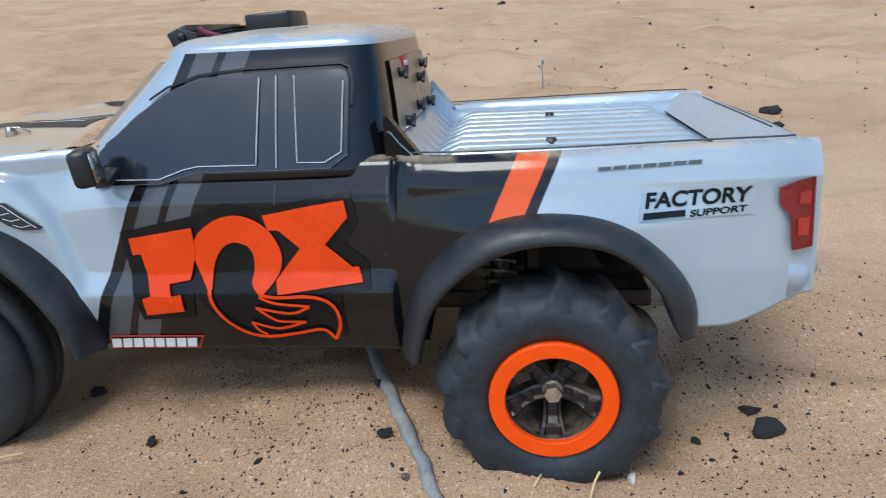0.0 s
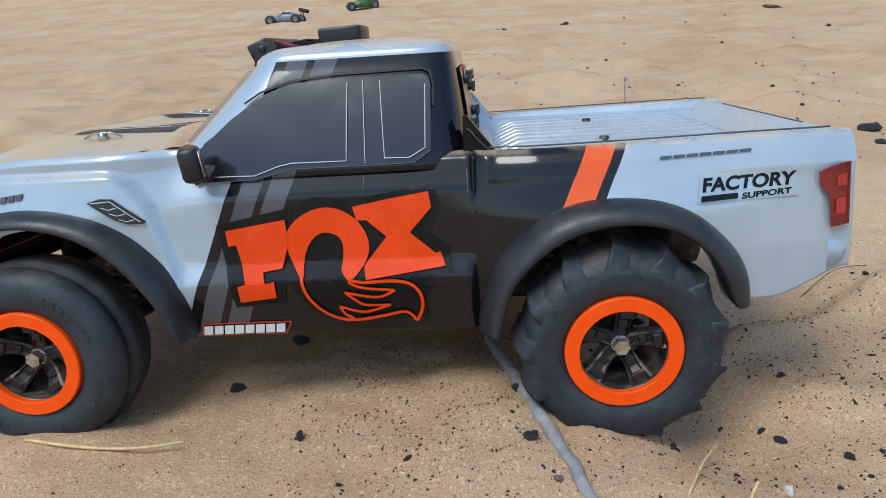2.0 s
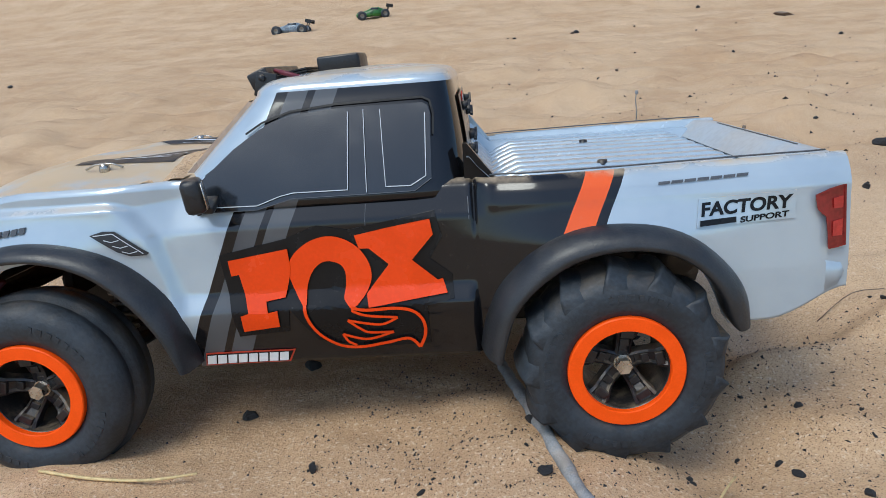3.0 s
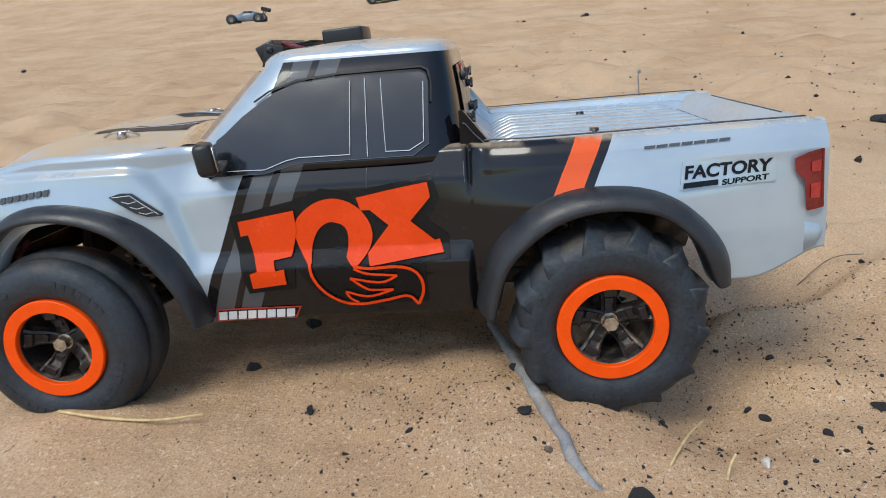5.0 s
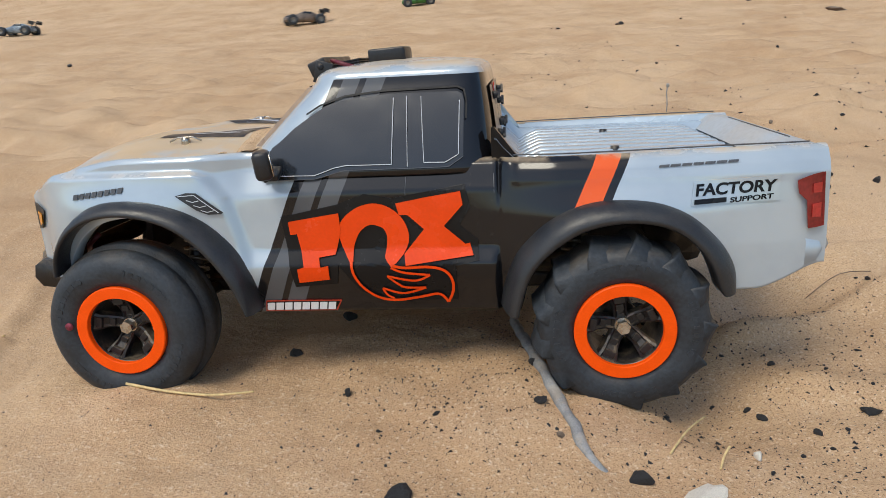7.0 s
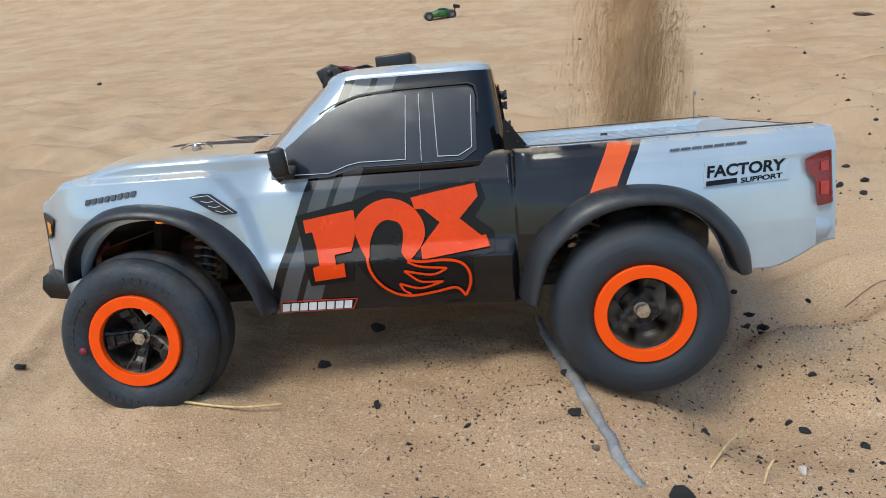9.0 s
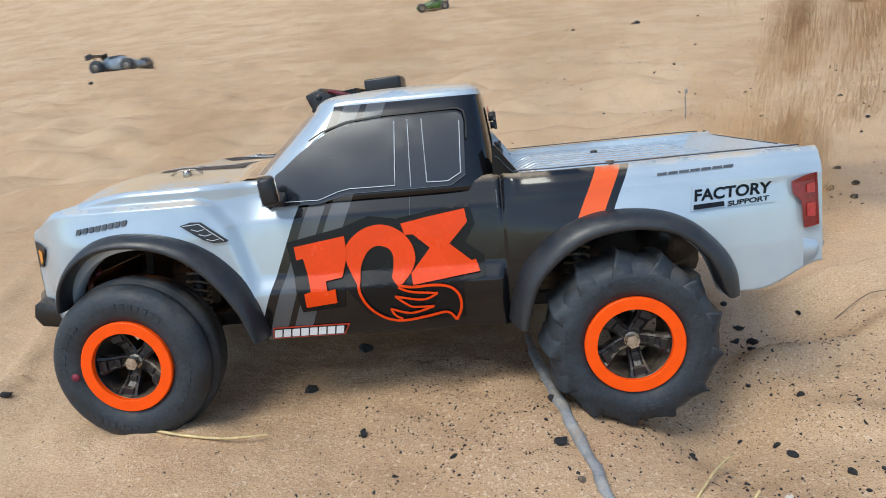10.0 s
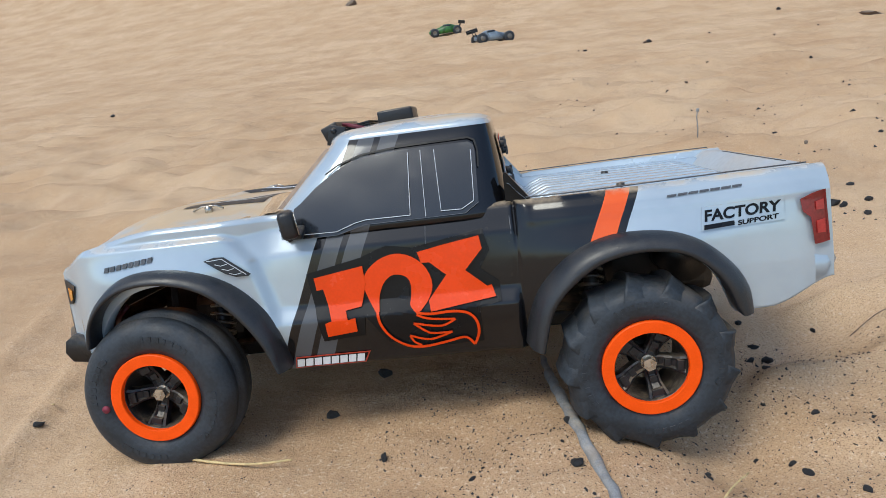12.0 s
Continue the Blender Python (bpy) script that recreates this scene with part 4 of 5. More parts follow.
# ---- wheels ----
def build_wheel(paddles):
    """Centre at the origin, its outer face at -y."""
    bm = bmesh.new()
    lathe(bm, [(0.0255, 0.022), (0.0262, -0.012), (0.0262, -0.0185), (0.0245, -0.0195), (0.0235, -0.0185), (0.0235, 0.0), (0.0228, 0.020)], 56)
    lathe(bm, [(0.0001, -0.0085), (0.0068, -0.0085), (0.0080, -0.0075), (0.0082, 0.004), (0.0110, 0.006), (0.0112, 0.020)], 28)
    wheel = part("wheel", bm, M_PLASTIC, None, "black five-spoke wheel", smooth=False)
    spoke = None
    for k in range(5):
        if spoke is None:
            bm = bmesh.new()
            rows = []
            for r, w, y in ((0.004, 0.0045, -0.0090), (0.010, 0.0043, -0.0090), (0.0150, 0.0046, -0.0110), (0.0190, 0.0056, -0.0145), (0.0240, 0.0072, -0.0165)):
                rows.append([(r, y + 0.007, -w), (r, y, -w), (r, y - 0.0008, -w * 0.72), (r, y + 0.0010, -w * 0.45), (r, y + 0.0010, w * 0.45), (r, y - 0.0008, w * 0.72), (r, y, w), (r, y + 0.007, w)])
            grid(bm, rows)
            block(bm, (0.0046, 0.0030, 0.0075), pose(0.0196, -0.0150, 0), 0.15)
            block(bm, (0.0040, 0.0024, 0.0050), pose(0.0125, -0.0098, 0), 0.15)
            spoke = part("spoke", bm, M_PLASTIC, wheel, smooth=False)
            sp = spoke
        else:
            sp = new("spoke", spoke.data)
            sp.parent = wheel
        sp.matrix_basis = Matrix.Rotation(-2 * math.pi * k / 5 - math.pi / 2, 4, "Y")
    bm = bmesh.new()
    lathe(bm, [(0.0238, -0.0170), (0.0238, -0.0220), (0.0242, -0.0226), (0.0312, -0.0226), (0.0318, -0.0220), (0.0320, -0.0165)], 72)
    part("beadlock_ring", bm, M_RING, wheel, "bright orange beadlock ring", smooth=False)
    bm = bmesh.new()
    bmesh.ops.create_cone(bm, cap_ends=True, segments=6, radius1=0.0046, radius2=0.0046, depth=0.008, matrix=pose(0, -0.0120, 0, 90))
    bmesh.ops.create_cone(bm, cap_ends=True, segments=20, radius1=0.0050, radius2=0.0050, depth=0.002, matrix=pose(0, -0.0092, 0, 90))
    part("wheel_nut", bm, M_STEEL, wheel, "worn steel hex nut", smooth=False)
    bm = bmesh.new()
    if paddles:
        prof = [(0.0262, 0.021), (0.036, 0.0235), (0.046, 0.0235), (0.0530, 0.019), (0.0548, 0.010), (0.0551, 0.0), (0.0548, -0.010), (0.0532, -0.0185), (0.0490, -0.0222), (0.0430, -0.0235), (0.0370, -0.0228), (0.0330, -0.0205), (0.0308, -0.0180)]
    else:
        prof = [(0.0262, 0.021), (0.036, 0.0235), (0.047, 0.0230), (0.0535, 0.0190), (0.0550, 0.0165), (0.0550, 0.0110), (0.0535, 0.0100), (0.0535, 0.0080), (0.0572, 0.0070), (0.0578, 0.0), (0.0572, -0.0060), (0.0540, -0.0070), (0.0540, -0.0090), (0.0553, -0.0100), (0.0550, -0.0150), (0.0525, -0.0195), (0.0485, -0.0225), (0.0430, -0.0236), (0.0370, -0.0228), (0.0330, -0.0205), (0.0308, -0.0180)]
    lathe(bm, prof, 96)
    tyre = part("tyre", bm, M_RUBBER, wheel, "scooped black sand paddle tyre" if paddles else "ribbed black rubber tyre")
    bm = bmesh.new()
    for arc in (20, 110, 200, 290):
        for k in range(7):
            a = math.radians(arc + 7.0 * k)
            block(bm, (0.0034, 0.0008, 0.0022 + 0.0006 * (k % 3)), Matrix.Rotation(a, 4, "Y") @ pose(0.0432, -0.0235, 0), 0)
    for a in (65, 245):
        bmesh.ops.create_cone(bm, cap_ends=True, segments=14, radius1=0.0022, radius2=0.0018, depth=0.0010, matrix=Matrix.Rotation(math.radians(a), 4, "Y") @ pose(0.0425, -0.0236, 0, 90))
    tagged(part("sidewall_embossing", bm, M_RUBBER, tyre, smooth=False), "faint raised marks moulded in the sidewall", kind="stuff")
    if paddles:
        base = None
        for k in range(13):
            a = 2 * math.pi * k / 13
            if base is None:
                bm = bmesh.new()
                rows = []
                for y in np.linspace(-0.0225, 0.0225, 13):
                    t = abs(y) / 0.0225
                    lead = -0.006 * (1 - t * t)
                    top = 0.0598 - 0.0046 * t ** 3
                    rr = 0.0540 - 0.005 * t ** 4
                    rows.append([(rr - 0.003, y, lead - 0.010), (rr + 0.0005, y, lead - 0.0085), (rr + 0.0022, y, lead - 0.005), (top - 0.0012, y, lead - 0.0010), (top, y, lead + 0.0003), (top - 0.0010, y, lead + 0.0014), (rr + 0.001, y, lead + 0.0032), (rr - 0.003, y, lead + 0.0045)])
                vs = grid(bm, rows)
                bm.faces.new(vs[0])
                bm.faces.new(vs[-1])
                base = part("paddle", bm, M_RUBBER, tyre)
            else:
                p = new("paddle", base.data)
                p.parent = tyre
                p.matrix_basis = Matrix.Rotation(-a, 4, "Y")
    else:
        bm = bmesh.new()
        bmesh.ops.create_cone(bm, cap_ends=True, segments=14, radius1=0.0028, radius2=0.0028, depth=0.0008, matrix=pose(-0.036, -0.0228, 0.008, 90))
        part("paint_dot", bm, M_DOT, tyre, "faint red paint dot")
    return wheel


def build_truck():
    truck = new("pickup_model")
    tagged(truck, "silver and black radio-controlled pickup with orange rings on sand", "toy truck")
    body = build_body(truck)
    build_hood(truck)
    cab = build_cab(truck)
    build_windows(cab)
    build_mirrors(truck)
    build_bed(truck)
    build_tail(truck)
    build_front(truck)
    build_flares(truck)
    build_chassis(truck)
    build_light_bar(cab)
    build_decals(body)
    wheels = {}
    for paddles, x in ((True, 0.1675), (False, -0.1650)):
        near = build_wheel(paddles)
        far = copy_thing(near, Matrix())
        for w, s in ((near, -1), (far, 1)):
            w.parent = truck
            w.matrix_basis = pose(x, s * 0.1275, 0.055, 0, 0, 0 if s < 0 else 180)
            wheels[(x > 0, s)] = w
    return truck, wheels


TRUCK_OB, WHEELS = build_truck()


# ---- stones, charcoal and dry stalks on the sand ----
def stone_mesh(seed, flat):
    rnd = random.Random(seed)
    bm = bmesh.new()
    bmesh.ops.create_icosphere(bm, subdivisions=2, radius=0.5)
    off = Vector((rnd.uniform(0, 50), rnd.uniform(0, 50), rnd.uniform(0, 50)))
    sx, sy = rnd.uniform(0.85, 1.15), rnd.uniform(0.55, 0.85)
    for _ in range(5):
        n = Vector((rnd.gauss(0, 1), rnd.gauss(0, 1), rnd.gauss(0, 1))).normalized()
        d = rnd.uniform(0.22, 0.36)
        for v in bm.verts:
            k = v.co.dot(n) - d
            if k > 0:
                v.co -= n * k * 0.9
    for v in bm.verts:
        v.co *= 1 + 0.35 * noise.noise(v.co * 3 + off)
        v.co = Vector((v.co.x * sx, v.co.y * sy, v.co.z * flat))
    me = bpy.data.meshes.new("stone")
    bm.to_mesh(me)
    bm.free()
    return me


STONES = {}


def stone(name, x, y, size, mat, k, label, category, group="", flat=0.55):
    key = (mat.name, k % 7, flat)
    if key not in STONES:
        me = stone_mesh(hash_of(key), flat)
        me.materials.append(mat)
        STONES[key] = me
    ob = new(name, STONES[key])
    ob.scale = (size, size, size)
    ob.rotation_euler = (0.2 * math.sin(k), 0.2 * math.cos(k * 1.7), k * 1.37)
    ob.location = (x, y, ground_z(x, y) + size * flat * 0.22)
    return tagged(ob, label, category, group)


def hash_of(key):
    return sum(ord(c) * (i + 1) for i, c in enumerate(key[0])) + key[1] * 101


COAL_NEAR = [
    (-0.075, -0.078, 0.0113), (-0.017, -0.142, 0.0091), (0.111, -0.117, 0.0092), (0.115, -0.162, 0.0084), (0.262, -0.130, 0.0073), (0.257, -0.117, 0.0060),
    (0.285, -0.161, 0.0067), (0.284, -0.077, 0.0065), (-0.180, -0.139, 0.0088), (0.169, -0.219, 0.0151), (0.036, -0.244, 0.0147), (0.325, -0.141, 0.0119),
    (0.048, -0.170, 0.0049), (0.013, -0.186, 0.0041), (0.199, -0.136, 0.0052), (0.409, 0.057, 0.0069), (-0.048, -0.009, 0.0146), (-0.343, -0.078, 0.0089)]
COAL_FAR = [
    (0.724, 0.630, 0.0362), (0.682, 0.524, 0.0165), (1.426, 2.077, 0.0283), (1.797, 2.749, 0.0355), (1.991, 3.346, 0.0299), (0.556, 0.362, 0.0140),
    (0.687, 0.782, 0.0102), (0.511, 0.455, 0.0109), (0.460, 0.379, 0.0219), (0.471, 0.372, 0.0144), (0.504, 0.380, 0.0130), (0.486, 0.335, 0.0111),
    (2.542, 7.582, 0.0722), (0.912, 5.419, 0.0550), (0.389, 5.068, 0.0351), (-2.921, 3.894, 0.0397), (1.267, 2.838, 0.0253)]
BROWN = [(0.047, 1.138, 0.0250), (0.567, 0.794, 0.0124), (0.620, 2.239, 0.0173), (0.872, 5.350, 0.0454), (0.126, -0.193, 0.0059), (-4.328, 15.728, 0.29)]
# pieces dragged out from under the tail when the pickup pulls forward: from, to, size
DRAGGED = [
    (0.205, 0.035, 0.277, 0.050, 0.0101), (0.200, 0.010, 0.265, 0.017, 0.0086), (0.215, 0.020, 0.282, 0.029, 0.0126), (0.21, 0.07, 0.275, 0.093, 0.0075),
    (0.255, 0.060, 0.334, 0.075, 0.0072), (0.262, 0.020, 0.347, 0.014, 0.0074), (0.205, -0.005, 0.274, 0.001, 0.0084)]
MOVED = []
KICKED = []


def build_stones():
    for k, (x, y, s) in enumerate(COAL_NEAR):
        stone("charcoal_piece", x, y, s * 1.15, M_COAL, k, "small broken piece of charcoal lying on sand", "charcoal", "charcoal pieces")
    for k, (x, y, s) in enumerate(COAL_FAR):
        stone("dark_stone", x, y, s * 1.1, M_COAL, k + 3, "dark angular stone lying on sand", "stone", "dark stones")
    for k, (x, y, s) in enumerate(BROWN):
        stone("brown_stone", x, y, s * 1.1, M_STONE, k, "dusty brown stone lying on sand", "stone", "brown stones")
    stone("pale_stone", 0.240, -0.190, 0.0095, M_PALE, 1, "small pale limestone chip on sand", "stone")
    stone("pale_slab", 0.200, -0.234, 0.027, M_PALE, 5, "larger pale flat stone half sunk in sand", "stone", flat=0.35)
    stone("flat_stone", 2.561, 5.319, 0.235, M_STONE, 4, "long flat stone on the slope", "stone", flat=0.2)
    for k, (x0, y0, x1, y1, s) in enumerate(DRAGGED):
        ob = stone("charcoal_piece", x1, y1, s * 1.1, M_COAL, k + 11, "charcoal piece on churned sand behind the tyre", "charcoal", "charcoal pieces")
        MOVED.append((ob, (x0, y0, s), (x1, y1, s)))
    KICKED.append(stone("charcoal_piece", 0.3233, -0.1619, 0.024, M_COAL, 23, "large charcoal lump kicked away by the rear tyre", "charcoal", "charcoal pieces"))
    # loose pebbles further up the slope
    rnd = random.Random(4)
    for k in range(70):
        x, y = rnd.uniform(0.2, 3.0), rnd.uniform(0.5, 6.0)
        x *= 0.35 + 0.22 * y
        s = rnd.uniform(0.004, 0.011) * (0.8 + 0.25 * y)
        stone("pebble", x, y, s, M_COAL if rnd.random() < 0.55 else M_STONE, k, "small pebble lying on the sand slope", "pebble", "pebbles on the slope")
    for k in range(46):
        x = rnd.gauss(0.29, 0.09)
        y = rnd.uniform(-0.25, -0.06) if k % 3 else rnd.uniform(0.0, 0.35)
        stone("charcoal_crumb", x, y, rnd.uniform(0.0018, 0.0048), M_COAL, k, "tiny charcoal crumb on sand", "charcoal", "charcoal crumbs")


def build_specks():
    """Countless dark crumbs, strewn thickest behind and beside the rear wheel."""
    rnd = random.Random(11)
    verts, faces = [], []

    def crumb(x, y, s):
        z = ground_z(x, y)
        b = len(verts)
        for _ in range(3):
            a = rnd.uniform(0, 6.3)
            verts.append((x + s * math.cos(a), y + s * math.sin(a), z - s * 0.2))
        verts.append((x + rnd.uniform(-s, s) * 0.4, y + rnd.uniform(-s, s) * 0.4, z + s * 0.7))
        faces.extend([(b, b + 1, b + 3), (b + 1, b + 2, b + 3), (b + 2, b, b + 3), (b, b + 2, b + 1)])
    for _ in range(4300):
        crumb(rnd.gauss(0.29, 0.10), rnd.uniform(-0.30, 0.06), abs(rnd.gauss(0.0003, 0.0006)) + 0.00038)
    for _ in range(1900):
        crumb(rnd.gauss(0.06, 0.06), rnd.gauss(-0.15, 0.05), abs(rnd.gauss(0.0003, 0.0005)) + 0.0003)
    for _ in range(420):
        crumb(rnd.gauss(0.05, 0.045), rnd.gauss(-0.06, 0.035), abs(rnd.gauss(0.0004, 0.0005)) + 0.0004)
    for _ in range(2200):
        crumb(rnd.uniform(-0.35, 0.5), rnd.uniform(-0.3, -0.02), abs(rnd.gauss(0.0003, 0.0004)) + 0.0002)
    for _ in range(700):
        y = rnd.uniform(0.1, 3.5)
        crumb(rnd.uniform(-0.2, 0.9) * (0.5 + y * 0.6) + 0.2, y, abs(rnd.gauss(0.0008, 0.0008)) * (1 + 0.5 * y) + 0.0003)
    # darker scatter on the rise past the tailgate, and flecks past the nose
    for _ in range(420):
        y = rnd.uniform(0.3, 1.8)
        crumb(0.25 + rnd.uniform(0.1, 0.55) * (0.6 + y), y, (abs(rnd.gauss(0.0010, 0.0012)) + 0.0004) * (1 + 0.5 * y))
    for _ in range(110):
        y = rnd.uniform(0.5, 2.0)
        crumb(-0.1 - rnd.uniform(0.0, 0.7) * (0.5 + y * 0.6), y, (abs(rnd.gauss(0.0010, 0.0011)) + 0.0004) * (1 + 0.4 * y))
    me = bpy.data.meshes.new("dark_crumbs")
    me.from_pydata(verts, [], faces)
    me.materials.append(M_COAL)
    tagged(new("dark_crumbs", me), "fine dark charcoal crumbs strewn over sand", "debris", kind="stuff")


def on_sand(x, y, up=0.0):
    return (x, y, ground_z(x, y) + up)


def build_stalks():
    bm = bmesh.new()
    pts = resample([on_sand(x, y, u) for x, y, u in ((0.090, 0.02, -0.002), (0.0975, -0.03, 0.0), (0.1045, -0.068, 0.0), (0.1165, -0.1235, 0.0005), (0.1262, -0.1575, 0.001), (0.1340, -0.1810, 0.001), (0.1391, -0.2040, 0.0), (0.1455, -0.2125, -0.001), (0.1532, -0.2165, -0.004))], 30)
    pts = [p + Vector((0.0006 * math.sin(i * 1.9), 0, 0.0005 * math.sin(i * 2.7))) for i, p in enumerate(pts)]
    rod(bm, pts, 0.0044, 10, [0.55 + 0.45 * math.sin(math.pi * (i + 3) / 34) + 0.1 * math.sin(i * 1.3) for i in range(30)])
    tagged(part("dry_root", bm, M_ROOT, None), "grey weathered root half buried in sand", "root")
    bm = bmesh.new()
    pts = resample([on_sand(x, y, u) for x, y, u in ((-0.172, -0.153, 0.0015), (-0.139, -0.157, 0.002), (-0.109, -0.156, 0.004), (-0.080, -0.153, 0.007))], 16)
    rod(bm, pts, 0.0011, 6, [1 - 0.02 * i for i in range(16)])
    tagged(part("straw", bm, M_STRAW, None), "pale yellow straw lying beside the front tyre", "straw")
    for a, b in (((0.189, -0.196), (0.222, -0.142)), ((0.215, -0.205), (0.222, -0.196)), ((-0.36, -0.04), (-0.345, -0.055)), ((0.36, 0.06), (0.42, 0.075))):
        bm = bmesh.new()
        p = resample([on_sand(*a, 0.001), on_sand((a[0] + b[0]) / 2, (a[1] + b[1]) / 2 + 0.002, 0.006), on_sand(*b, 0.012 if a[0] < 0.3 else 0.002)], 8)
        rod(bm, p, 0.0007 if a[0] < 0.3 else 0.0004, 6)
        tagged(part("dry_weed", bm, M_STRAW if a[0] < 0.3 else M_STONE, None), "thin dry weed stalk sticking out of sand", "weed", "dry weeds")
    bm = bmesh.new()
    p = [on_sand(0.403, 0.927, -0.005), on_sand(0.404, 0.927, 0.02), on_sand(0.402, 0.927, 0.045), on_sand(0.404, 0.927, 0.058)]
    rod(bm, p, 0.0012, 6)
    block(bm, (0.006, 0.004, 0.008), Matrix.Translation(p[-1]), 0.3)
    tagged(part("twig", bm, M_ROOT, None), "thin upright dry twig on the slope", "twig")


build_stones()
build_specks()
build_stalks()


# ---- far buggies ----
def build_buggy(paint, label):
    car = tagged(new("buggy_model"), label, "toy car", "model buggies")
    bm = bmesh.new()
    rows = []
    for x, w, z0, z1 in ((-0.24, 0.03, 0.06, 0.085), (-0.17, 0.05, 0.05, 0.105), (-0.08, 0.075, 0.045, 0.125), (0.0, 0.08, 0.045, 0.155), (0.09, 0.075, 0.045, 0.150), (0.17, 0.055, 0.05, 0.115), (0.22, 0.045, 0.06, 0.095)):
        rows.append([(x, w, z0), (x, w, (z0 + z1) / 2), (x, w * 0.6, z1), (x, 0, z1 + 0.006), (x, -w * 0.6, z1), (x, -w, (z0 + z1) / 2), (x, -w, z0), (x, 0, z0 - 0.01)])
    vs = grid(bm, rows, closed_v=True)
    bm.faces.new(vs[0])
    bm.faces.new(vs[-1])
    body = part("shell", bm, paint, car)
    bm = bmesh.new()
    block(bm, (0.11, 0.12, 0.045), pose(0.03, 0, 0.132, 0, 4), 0.3)
    part("screen", bm, M_GLASS, body)
    bm = bmesh.new()
    block(bm, (0.07, 0.19, 0.006), pose(0.25, 0, 0.165, 0, 14), 0.2)
    for s in (-1, 1):
        block(bm, (0.08, 0.005, 0.045), pose(0.25, s * 0.095, 0.16, 0, 14), 0.1)
        block(bm, (0.012, 0.006, 0.07), pose(0.225, s * 0.05, 0.13, 0, 20), 0.1)
    part("wing", bm, M_PLASTIC, car, smooth=False)
    first = None
    for x in (-0.165, 0.165):
        for s in (-1, 1):
            if first is None:
                bm = bmesh.new()
                lathe(bm, [(0.03, -0.03), (0.055, -0.034), (0.062, -0.024), (0.063, 0.0), (0.062, 0.024), (0.055, 0.034), (0.03, 0.03)], 24)
                first = part("tyre", bm, M_RUBBER, car)
                bm = bmesh.new()
                lathe(bm, [(0.001, -0.022), (0.022, -0.022), (0.031, -0.030), (0.031, 0.030), (0.001, 0.022)], 16)
                rim = part("rim", bm, M_SPRING, first)
                t = first
            else:
                t = new("tyre", first.data)
                t.parent = car
                r = new("rim", rim.data)
                r.parent = t
            t.matrix_basis = pose(x, s * 0.115, 0.063)
    return car


M_GREEN = plain("green_paint", (0.035, 0.14, 0.025), 0.4, 0, 12, 0.7)
M_WHITE = plain("pale_blue_white_paint", (0.20, 0.25, 0.30), 0.35, 0, 9, 0.6)
GREEN_CAR = build_buggy(M_GREEN, "green and black radio-controlled buggy parked on the slope")
GREEN_CAR.matrix_basis = pose(-1.36, 9.8, ground_z(-1.36, 9.8) - 0.01, 5, -3, 12)
WHITE_CAR = build_buggy(M_WHITE, "silver-white radio-controlled buggy driving over the sand")
M_TAN = plain("brown_paint", (0.16, 0.12, 0.09), 0.45, 0, 12, 0.5)
BROWN_CAR = build_buggy(M_TAN, "dusty brown radio-controlled buggy driving down the slope")
DRIVE_BROWN = [(0, -0.4, 16.0, 262), (4.6, -1.2, 11.5, 262), (5.5, -1.42, 9.65, 262), (6.5, -1.60, 8.25, 240), (7.3, -3.6, 7.6, 195), (8.1, -8.0, 7.4, 182), (9.0, -11.0, 7.3, 180), (12, -14.0, 7.3, 180)]
# seconds, place, heading of its nose
DRIVE = [(0, -2.08, 8.2, 175), (2.5, -2.22, 8.6, 178), (4.5, -2.6, 8.4, 185), (5.5, -3.5, 8.3, 185), (6.0, -4.5, 8.45, 178), (6.5, -5.54, 8.55, 178),
         (7.3, -7.4, 8.5, 200), (7.9, -8.3, 8.1, 255), (8.4, -8.5, 7.8, 300), (9.0, -7.8, 7.6, 345), (9.5, -6.6, 7.55, 355), (10.0, -3.55, 5.3, 352), (10.5, -3.07, 6.75, 370), (11.0, -1.82, 7.34, 385), (11.5, -1.0, 7.7, 384), (12.0, -0.54, 7.9, 384)]


# ---- flung sand ----
def spray_mesh(seed, n, rx, ry, rz, least=0.0004, more=0.0009):
    rnd = np.random.RandomState(seed)
    # several loose filaments of grains, denser towards their middle
    c = rnd.normal(0, 1, (7, 3)) * (rx * 0.5, ry * 0.5, rz * 0.5)
    d = rnd.normal(0, 1, (7, 3)) * (rx * 0.35, ry * 0.35, rz * 0.7)
    k = rnd.randint(0, 7, n)
    t = rnd.uniform(-1, 1, n)[:, None]
    p = c[k] + d[k] * t + rnd.normal(0, 1, (n, 3)) * (rx * 0.22, ry * 0.22, rz * 0.22)
    s = (least + more * rnd.rand(n) ** 2)[:, None, None]
    tet = np.array([(1, 1, 1), (1, -1, -1), (-1, 1, -1), (-1, -1, 1)], float) * 0.8
    v = (p[:, None, :] + s * (tet[None] + rnd.normal(0, 0.25, (n, 4, 3)))).reshape(-1, 3)
    b = (np.arange(n) * 4)[:, None, None]
    f = (b + np.array([(0, 1, 2), (0, 3, 1), (0, 2, 3), (1, 3, 2)])[None]).reshape(-1, 3)
    me = bpy.data.meshes.new("sand_spray")
    me.from_pydata(v.tolist(), [], f.tolist())
    me.materials.append(M_FLYING)
    return me


SPRAY = []
DRIFT = []


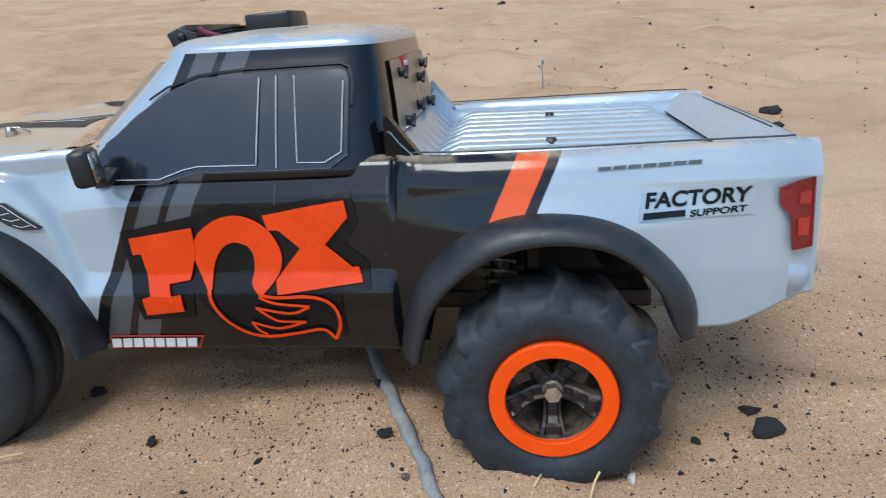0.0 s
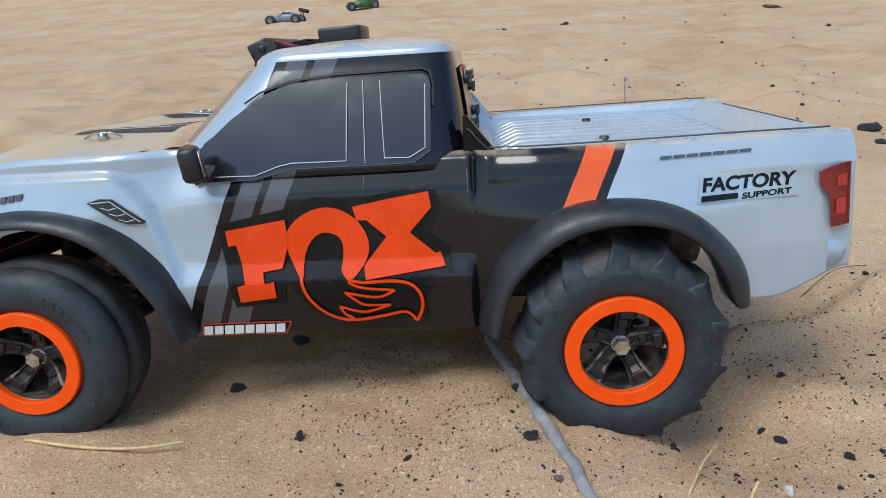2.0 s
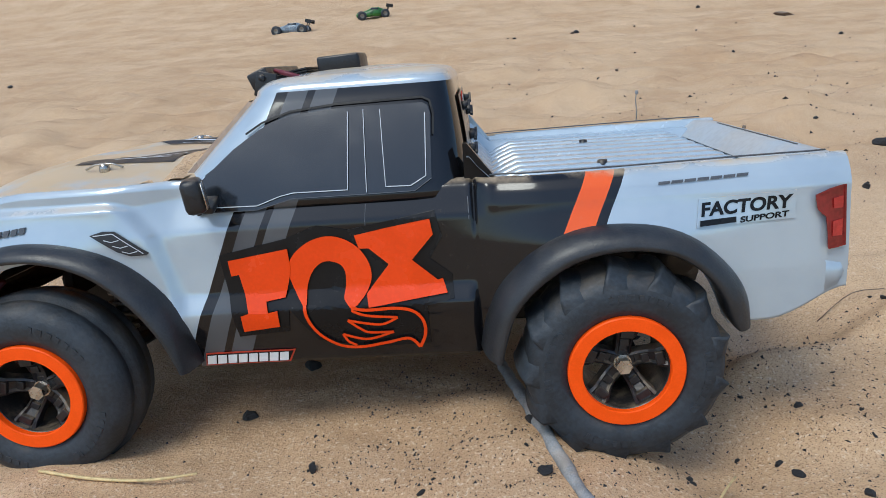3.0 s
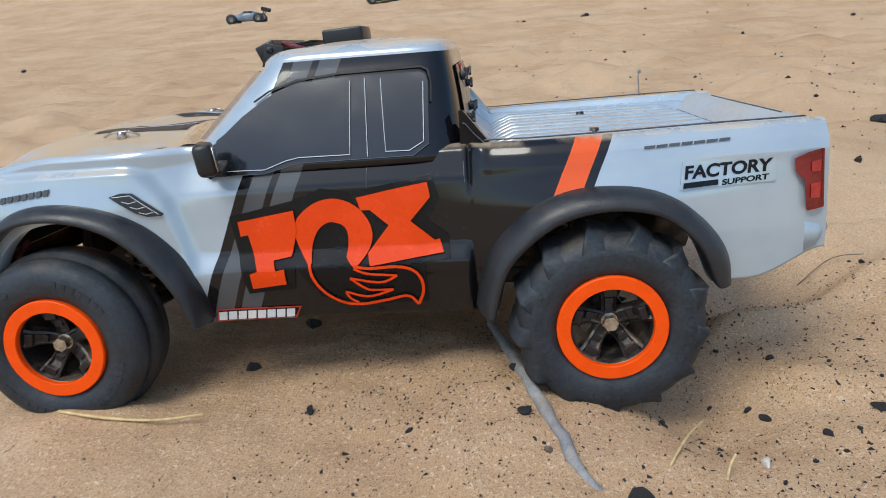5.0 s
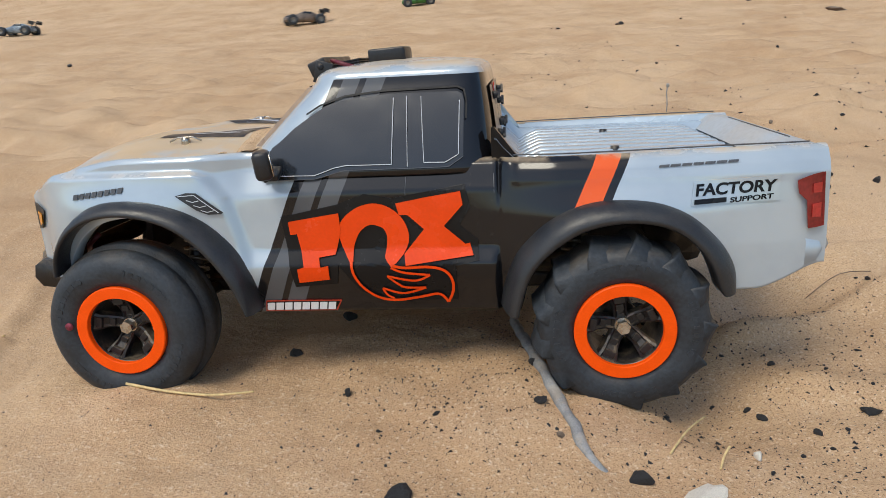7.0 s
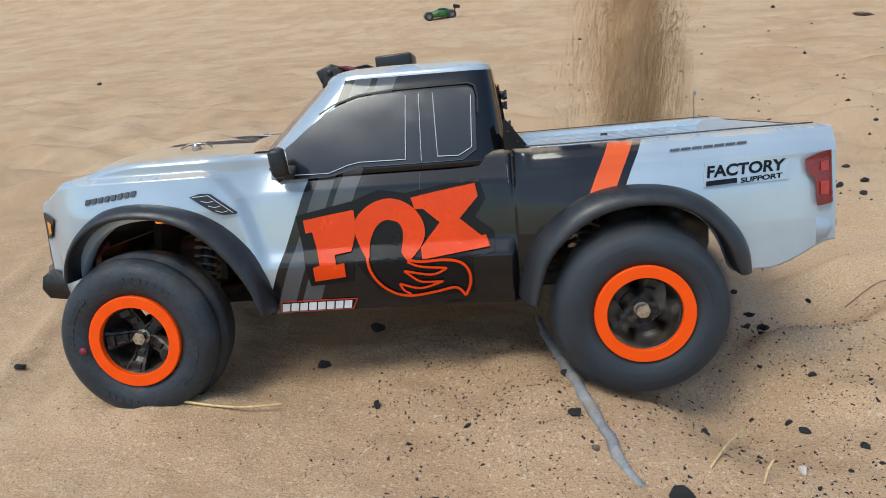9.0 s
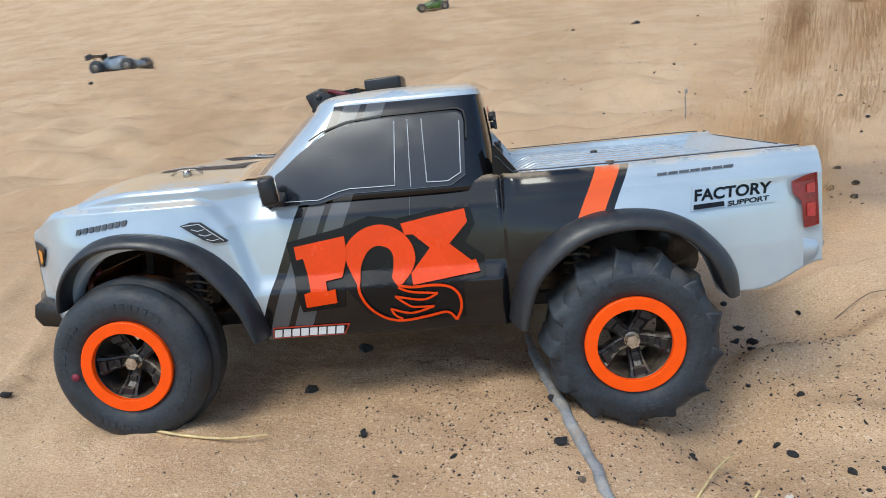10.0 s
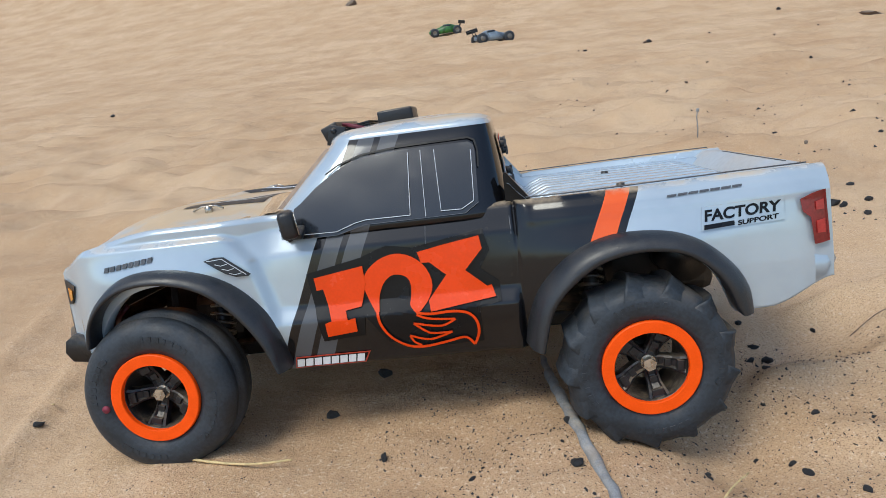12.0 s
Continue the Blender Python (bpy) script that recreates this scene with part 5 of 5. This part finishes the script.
def build_spray():
    rnd = random.Random(5)
    low = [spray_mesh(k, 11000, 0.075, 0.05, 0.075, 0.0004, 0.0012) for k in range(3)]
    tall = [spray_mesh(k + 9, 9000, 0.036, 0.045, 0.11) for k in range(3)]
    for k in range(26):
        ob = tagged(new("sand_spray", low[k % 3]), "sand flung up behind the spinning rear wheel", "flying sand", "sprays of sand", kind="stuff")
        t0 = 0.08 + 0.42 * k / 25
        SPRAY.append((ob, t0, (0.235, -0.11 + rnd.uniform(-0.03, 0.05), -0.02), (rnd.uniform(0.5, 2.0), rnd.uniform(-0.3, 0.5), rnd.uniform(0.6, 2.4))))
    for k in range(32):
        ob = tagged(new("sand_spray", tall[k % 3]), "tall plume of sand flung up behind the bed", "flying sand", "sprays of sand", kind="stuff")
        t0 = 8.72 + 1.0 * k / 31
        SPRAY.append((ob, t0, (0.13 + 0.26 * k / 31, 0.16 + rnd.uniform(0, 0.06), -0.03), (rnd.uniform(0.05, 0.28), rnd.uniform(0.1, 0.5), rnd.uniform(2.1, 3.3))))

    fine = [spray_mesh(k + 30, 60000, 0.10, 0.06, 0.07, 0.00010, 0.00014) for k in range(2)]
    for k, (x, y, z, t0) in enumerate(((-0.12, 0.10, 0.22, 9.22), (-0.02, 0.14, 0.26, 9.30), (0.10, 0.16, 0.27, 9.34), (-0.22, 0.16, 0.20, 9.40), (0.22, 0.10, 0.24, 9.42))):
        ob = tagged(new("drifting_dust", fine[k % 2]), "thin haze of dust drifting over the pickup", "dust", "drifting dust", kind="stuff")
        DRIFT.append((ob, t0, x, y, z))


build_spray()


# ---- motion ----
def motions():
    walk(TRUCK_OB, [(t, pose(*p)) for t, *p in TRUCK])
    rear = [(0, 0.0445), (0.5, 0.0553), (1, 0.053), (2, 0.054), (2.5, 0.0570), (6.5, 0.0548), (8.5, 0.0521), (9.0, 0.0545), (9.5, 0.0522), (10.0, 0.0495), (12.0, 0.0476)]
    front = [(0, 0.0570), (6.5, 0.0574), (9.5, 0.0522), (10, 0.0556), (12, 0.0569)]

    def turned(t):
        """Degrees turned by the rear wheels."""
        spin = [(0, 0), (0.10, 12), (0.15, 70), (0.42, 690), (0.50, 800), (0.62, 870), (0.8, 890), (6.7, 905), (8.3, 940), (8.78, 945), (8.86, 1060), (9.60, 2750), (9.72, 2870), (9.85, 2890), (12, 2892)]
        return float(np.interp(t, [a for a, b in spin], [b for a, b in spin]))
    times = sorted({round(k / 30, 4) for k in range(0, 25)} | {0.9, 2.0, 3.0, 5.0, 6.7, 7.5, 8.3} | {round(8.7 + k / 30, 4) for k in range(0, 37)} | {10.3, 10.6, 10.8, 10.95, 11.1, 11.25, 11.4, 12.0})
    for (back, s), w in WHEELS.items():
        x = 0.1683 if back else -0.1693
        zs = rear if back else front
        rows = []
        for t in times:
            z = float(np.interp(t, [a for a, b in zs], [b for a, b in zs])) - (0.0019 if back else 0.0014)
            a = -turned(t) - 36 if back else 60 - 40 * smooth(0, 1, t) - 25 * smooth(1, 3, t) - 15 * smooth(6.7, 8.3, t)
            steer = 0 if back else float(np.interp(t, [0, 10.6, 10.95, 11.1, 11.4, 12], [0, 0, -15, -15, 0, 0]))
            rows.append((t, pose(x + 0.0003 * steer, s * 0.1275, z, 0, 0, (0 if s < 0 else 180) + steer) @ pose(0, 0, 0, 0, a if s < 0 else -a, 0)))
        walk(w, rows)
    walk(BROWN_CAR, [(t, pose(x, y, ground_z(x, y) - 0.01, 0, 0, h + 180)) for t, x, y, h in DRIVE_BROWN])
    walk(WHITE_CAR, [(t, pose(x, y, ground_z(x, y) - 0.01, 0, 0, h + 180)) for t, x, y, h in DRIVE])
    for ob, (x0, y0, s), (x1, y1, s1) in MOVED:
        e = ob.rotation_euler.to_matrix().to_4x4()
        up = s * 0.13
        a = Matrix.Translation((x0, y0, ground_z(x0, y0) + up)) @ e
        b = Matrix.Translation((x1, y1, ground_z(x1, y1) + up)) @ e
        walk(ob, [(0, a), (6.9, a), (7.9, b), (12, b)])
    for ob in KICKED:
        e = ob.rotation_euler.to_matrix().to_4x4() @ Matrix.Diagonal((*ob.scale, 1))
        rows = [(0, (0.3233, -0.1619, ground_z(0.3233, -0.1619) + 0.003)), (0.22, (0.3233, -0.1619, ground_z(0.3233, -0.1619) + 0.003)), (0.4, (0.425, 0.0, 0.045)), (0.55, (0.75, 0.20, 0.10)), (0.75, (1.15, 0.40, ground_z(1.15, 0.40) + 0.004)), (12, (1.15, 0.40, ground_z(1.15, 0.40) + 0.004))]
        walk(ob, [(t, Matrix.Translation(p) @ pose(0, 0, 0, 60 * min(t, 0.75), 50 * min(t, 0.75)) @ e) for t, p in rows])
    for k, (ob, t0, p, v) in enumerate(SPRAY):
        rest = pose(p[0], p[1], -0.5, 0, 0, 40 * k)
        rows = [(0, rest)]
        rows.append((max(0, t0 - 0.034), rest))
        land = 2 * v[2] / 9.81 + 0.20
        n = max(4, int(land * 15))
        for i in range(n + 1):
            t = land * i / n
            rows.append((t0 + t, pose(p[0] + v[0] * t, p[1] + v[1] * t, p[2] + v[2] * t - 4.905 * t * t, 8 * i, 0, 40 * k + 6 * i)))
        end = rows[-1][1].translation
        rows.append((t0 + land + 0.1, pose(end.x, end.y, -0.6, 0, 0, 40 * k)))
        rows.append((12, pose(end.x, end.y, -0.6, 0, 0, 40 * k)))
        walk(ob, rows)

    for k, (ob, t0, x, y, z) in enumerate(DRIFT):
        low = -0.6
        walk(ob, [(0, pose(x + 0.2, y + 0.1, low)), (t0 - 0.1, pose(x + 0.2, y + 0.1, low)), (t0 + 0.12, pose(x + 0.05, y + 0.02, z, 0, 0, 10)), (t0 + 0.45, pose(x, y, z + 0.01, 0, 0, 25)),
                  (t0 + 0.75, pose(x - 0.04, y, z - 0.05, 0, 0, 35)), (t0 + 1.05, pose(x - 0.08, y, low, 0, 0, 40)), (12, pose(x - 0.08, y, low, 0, 0, 40))])


motions()
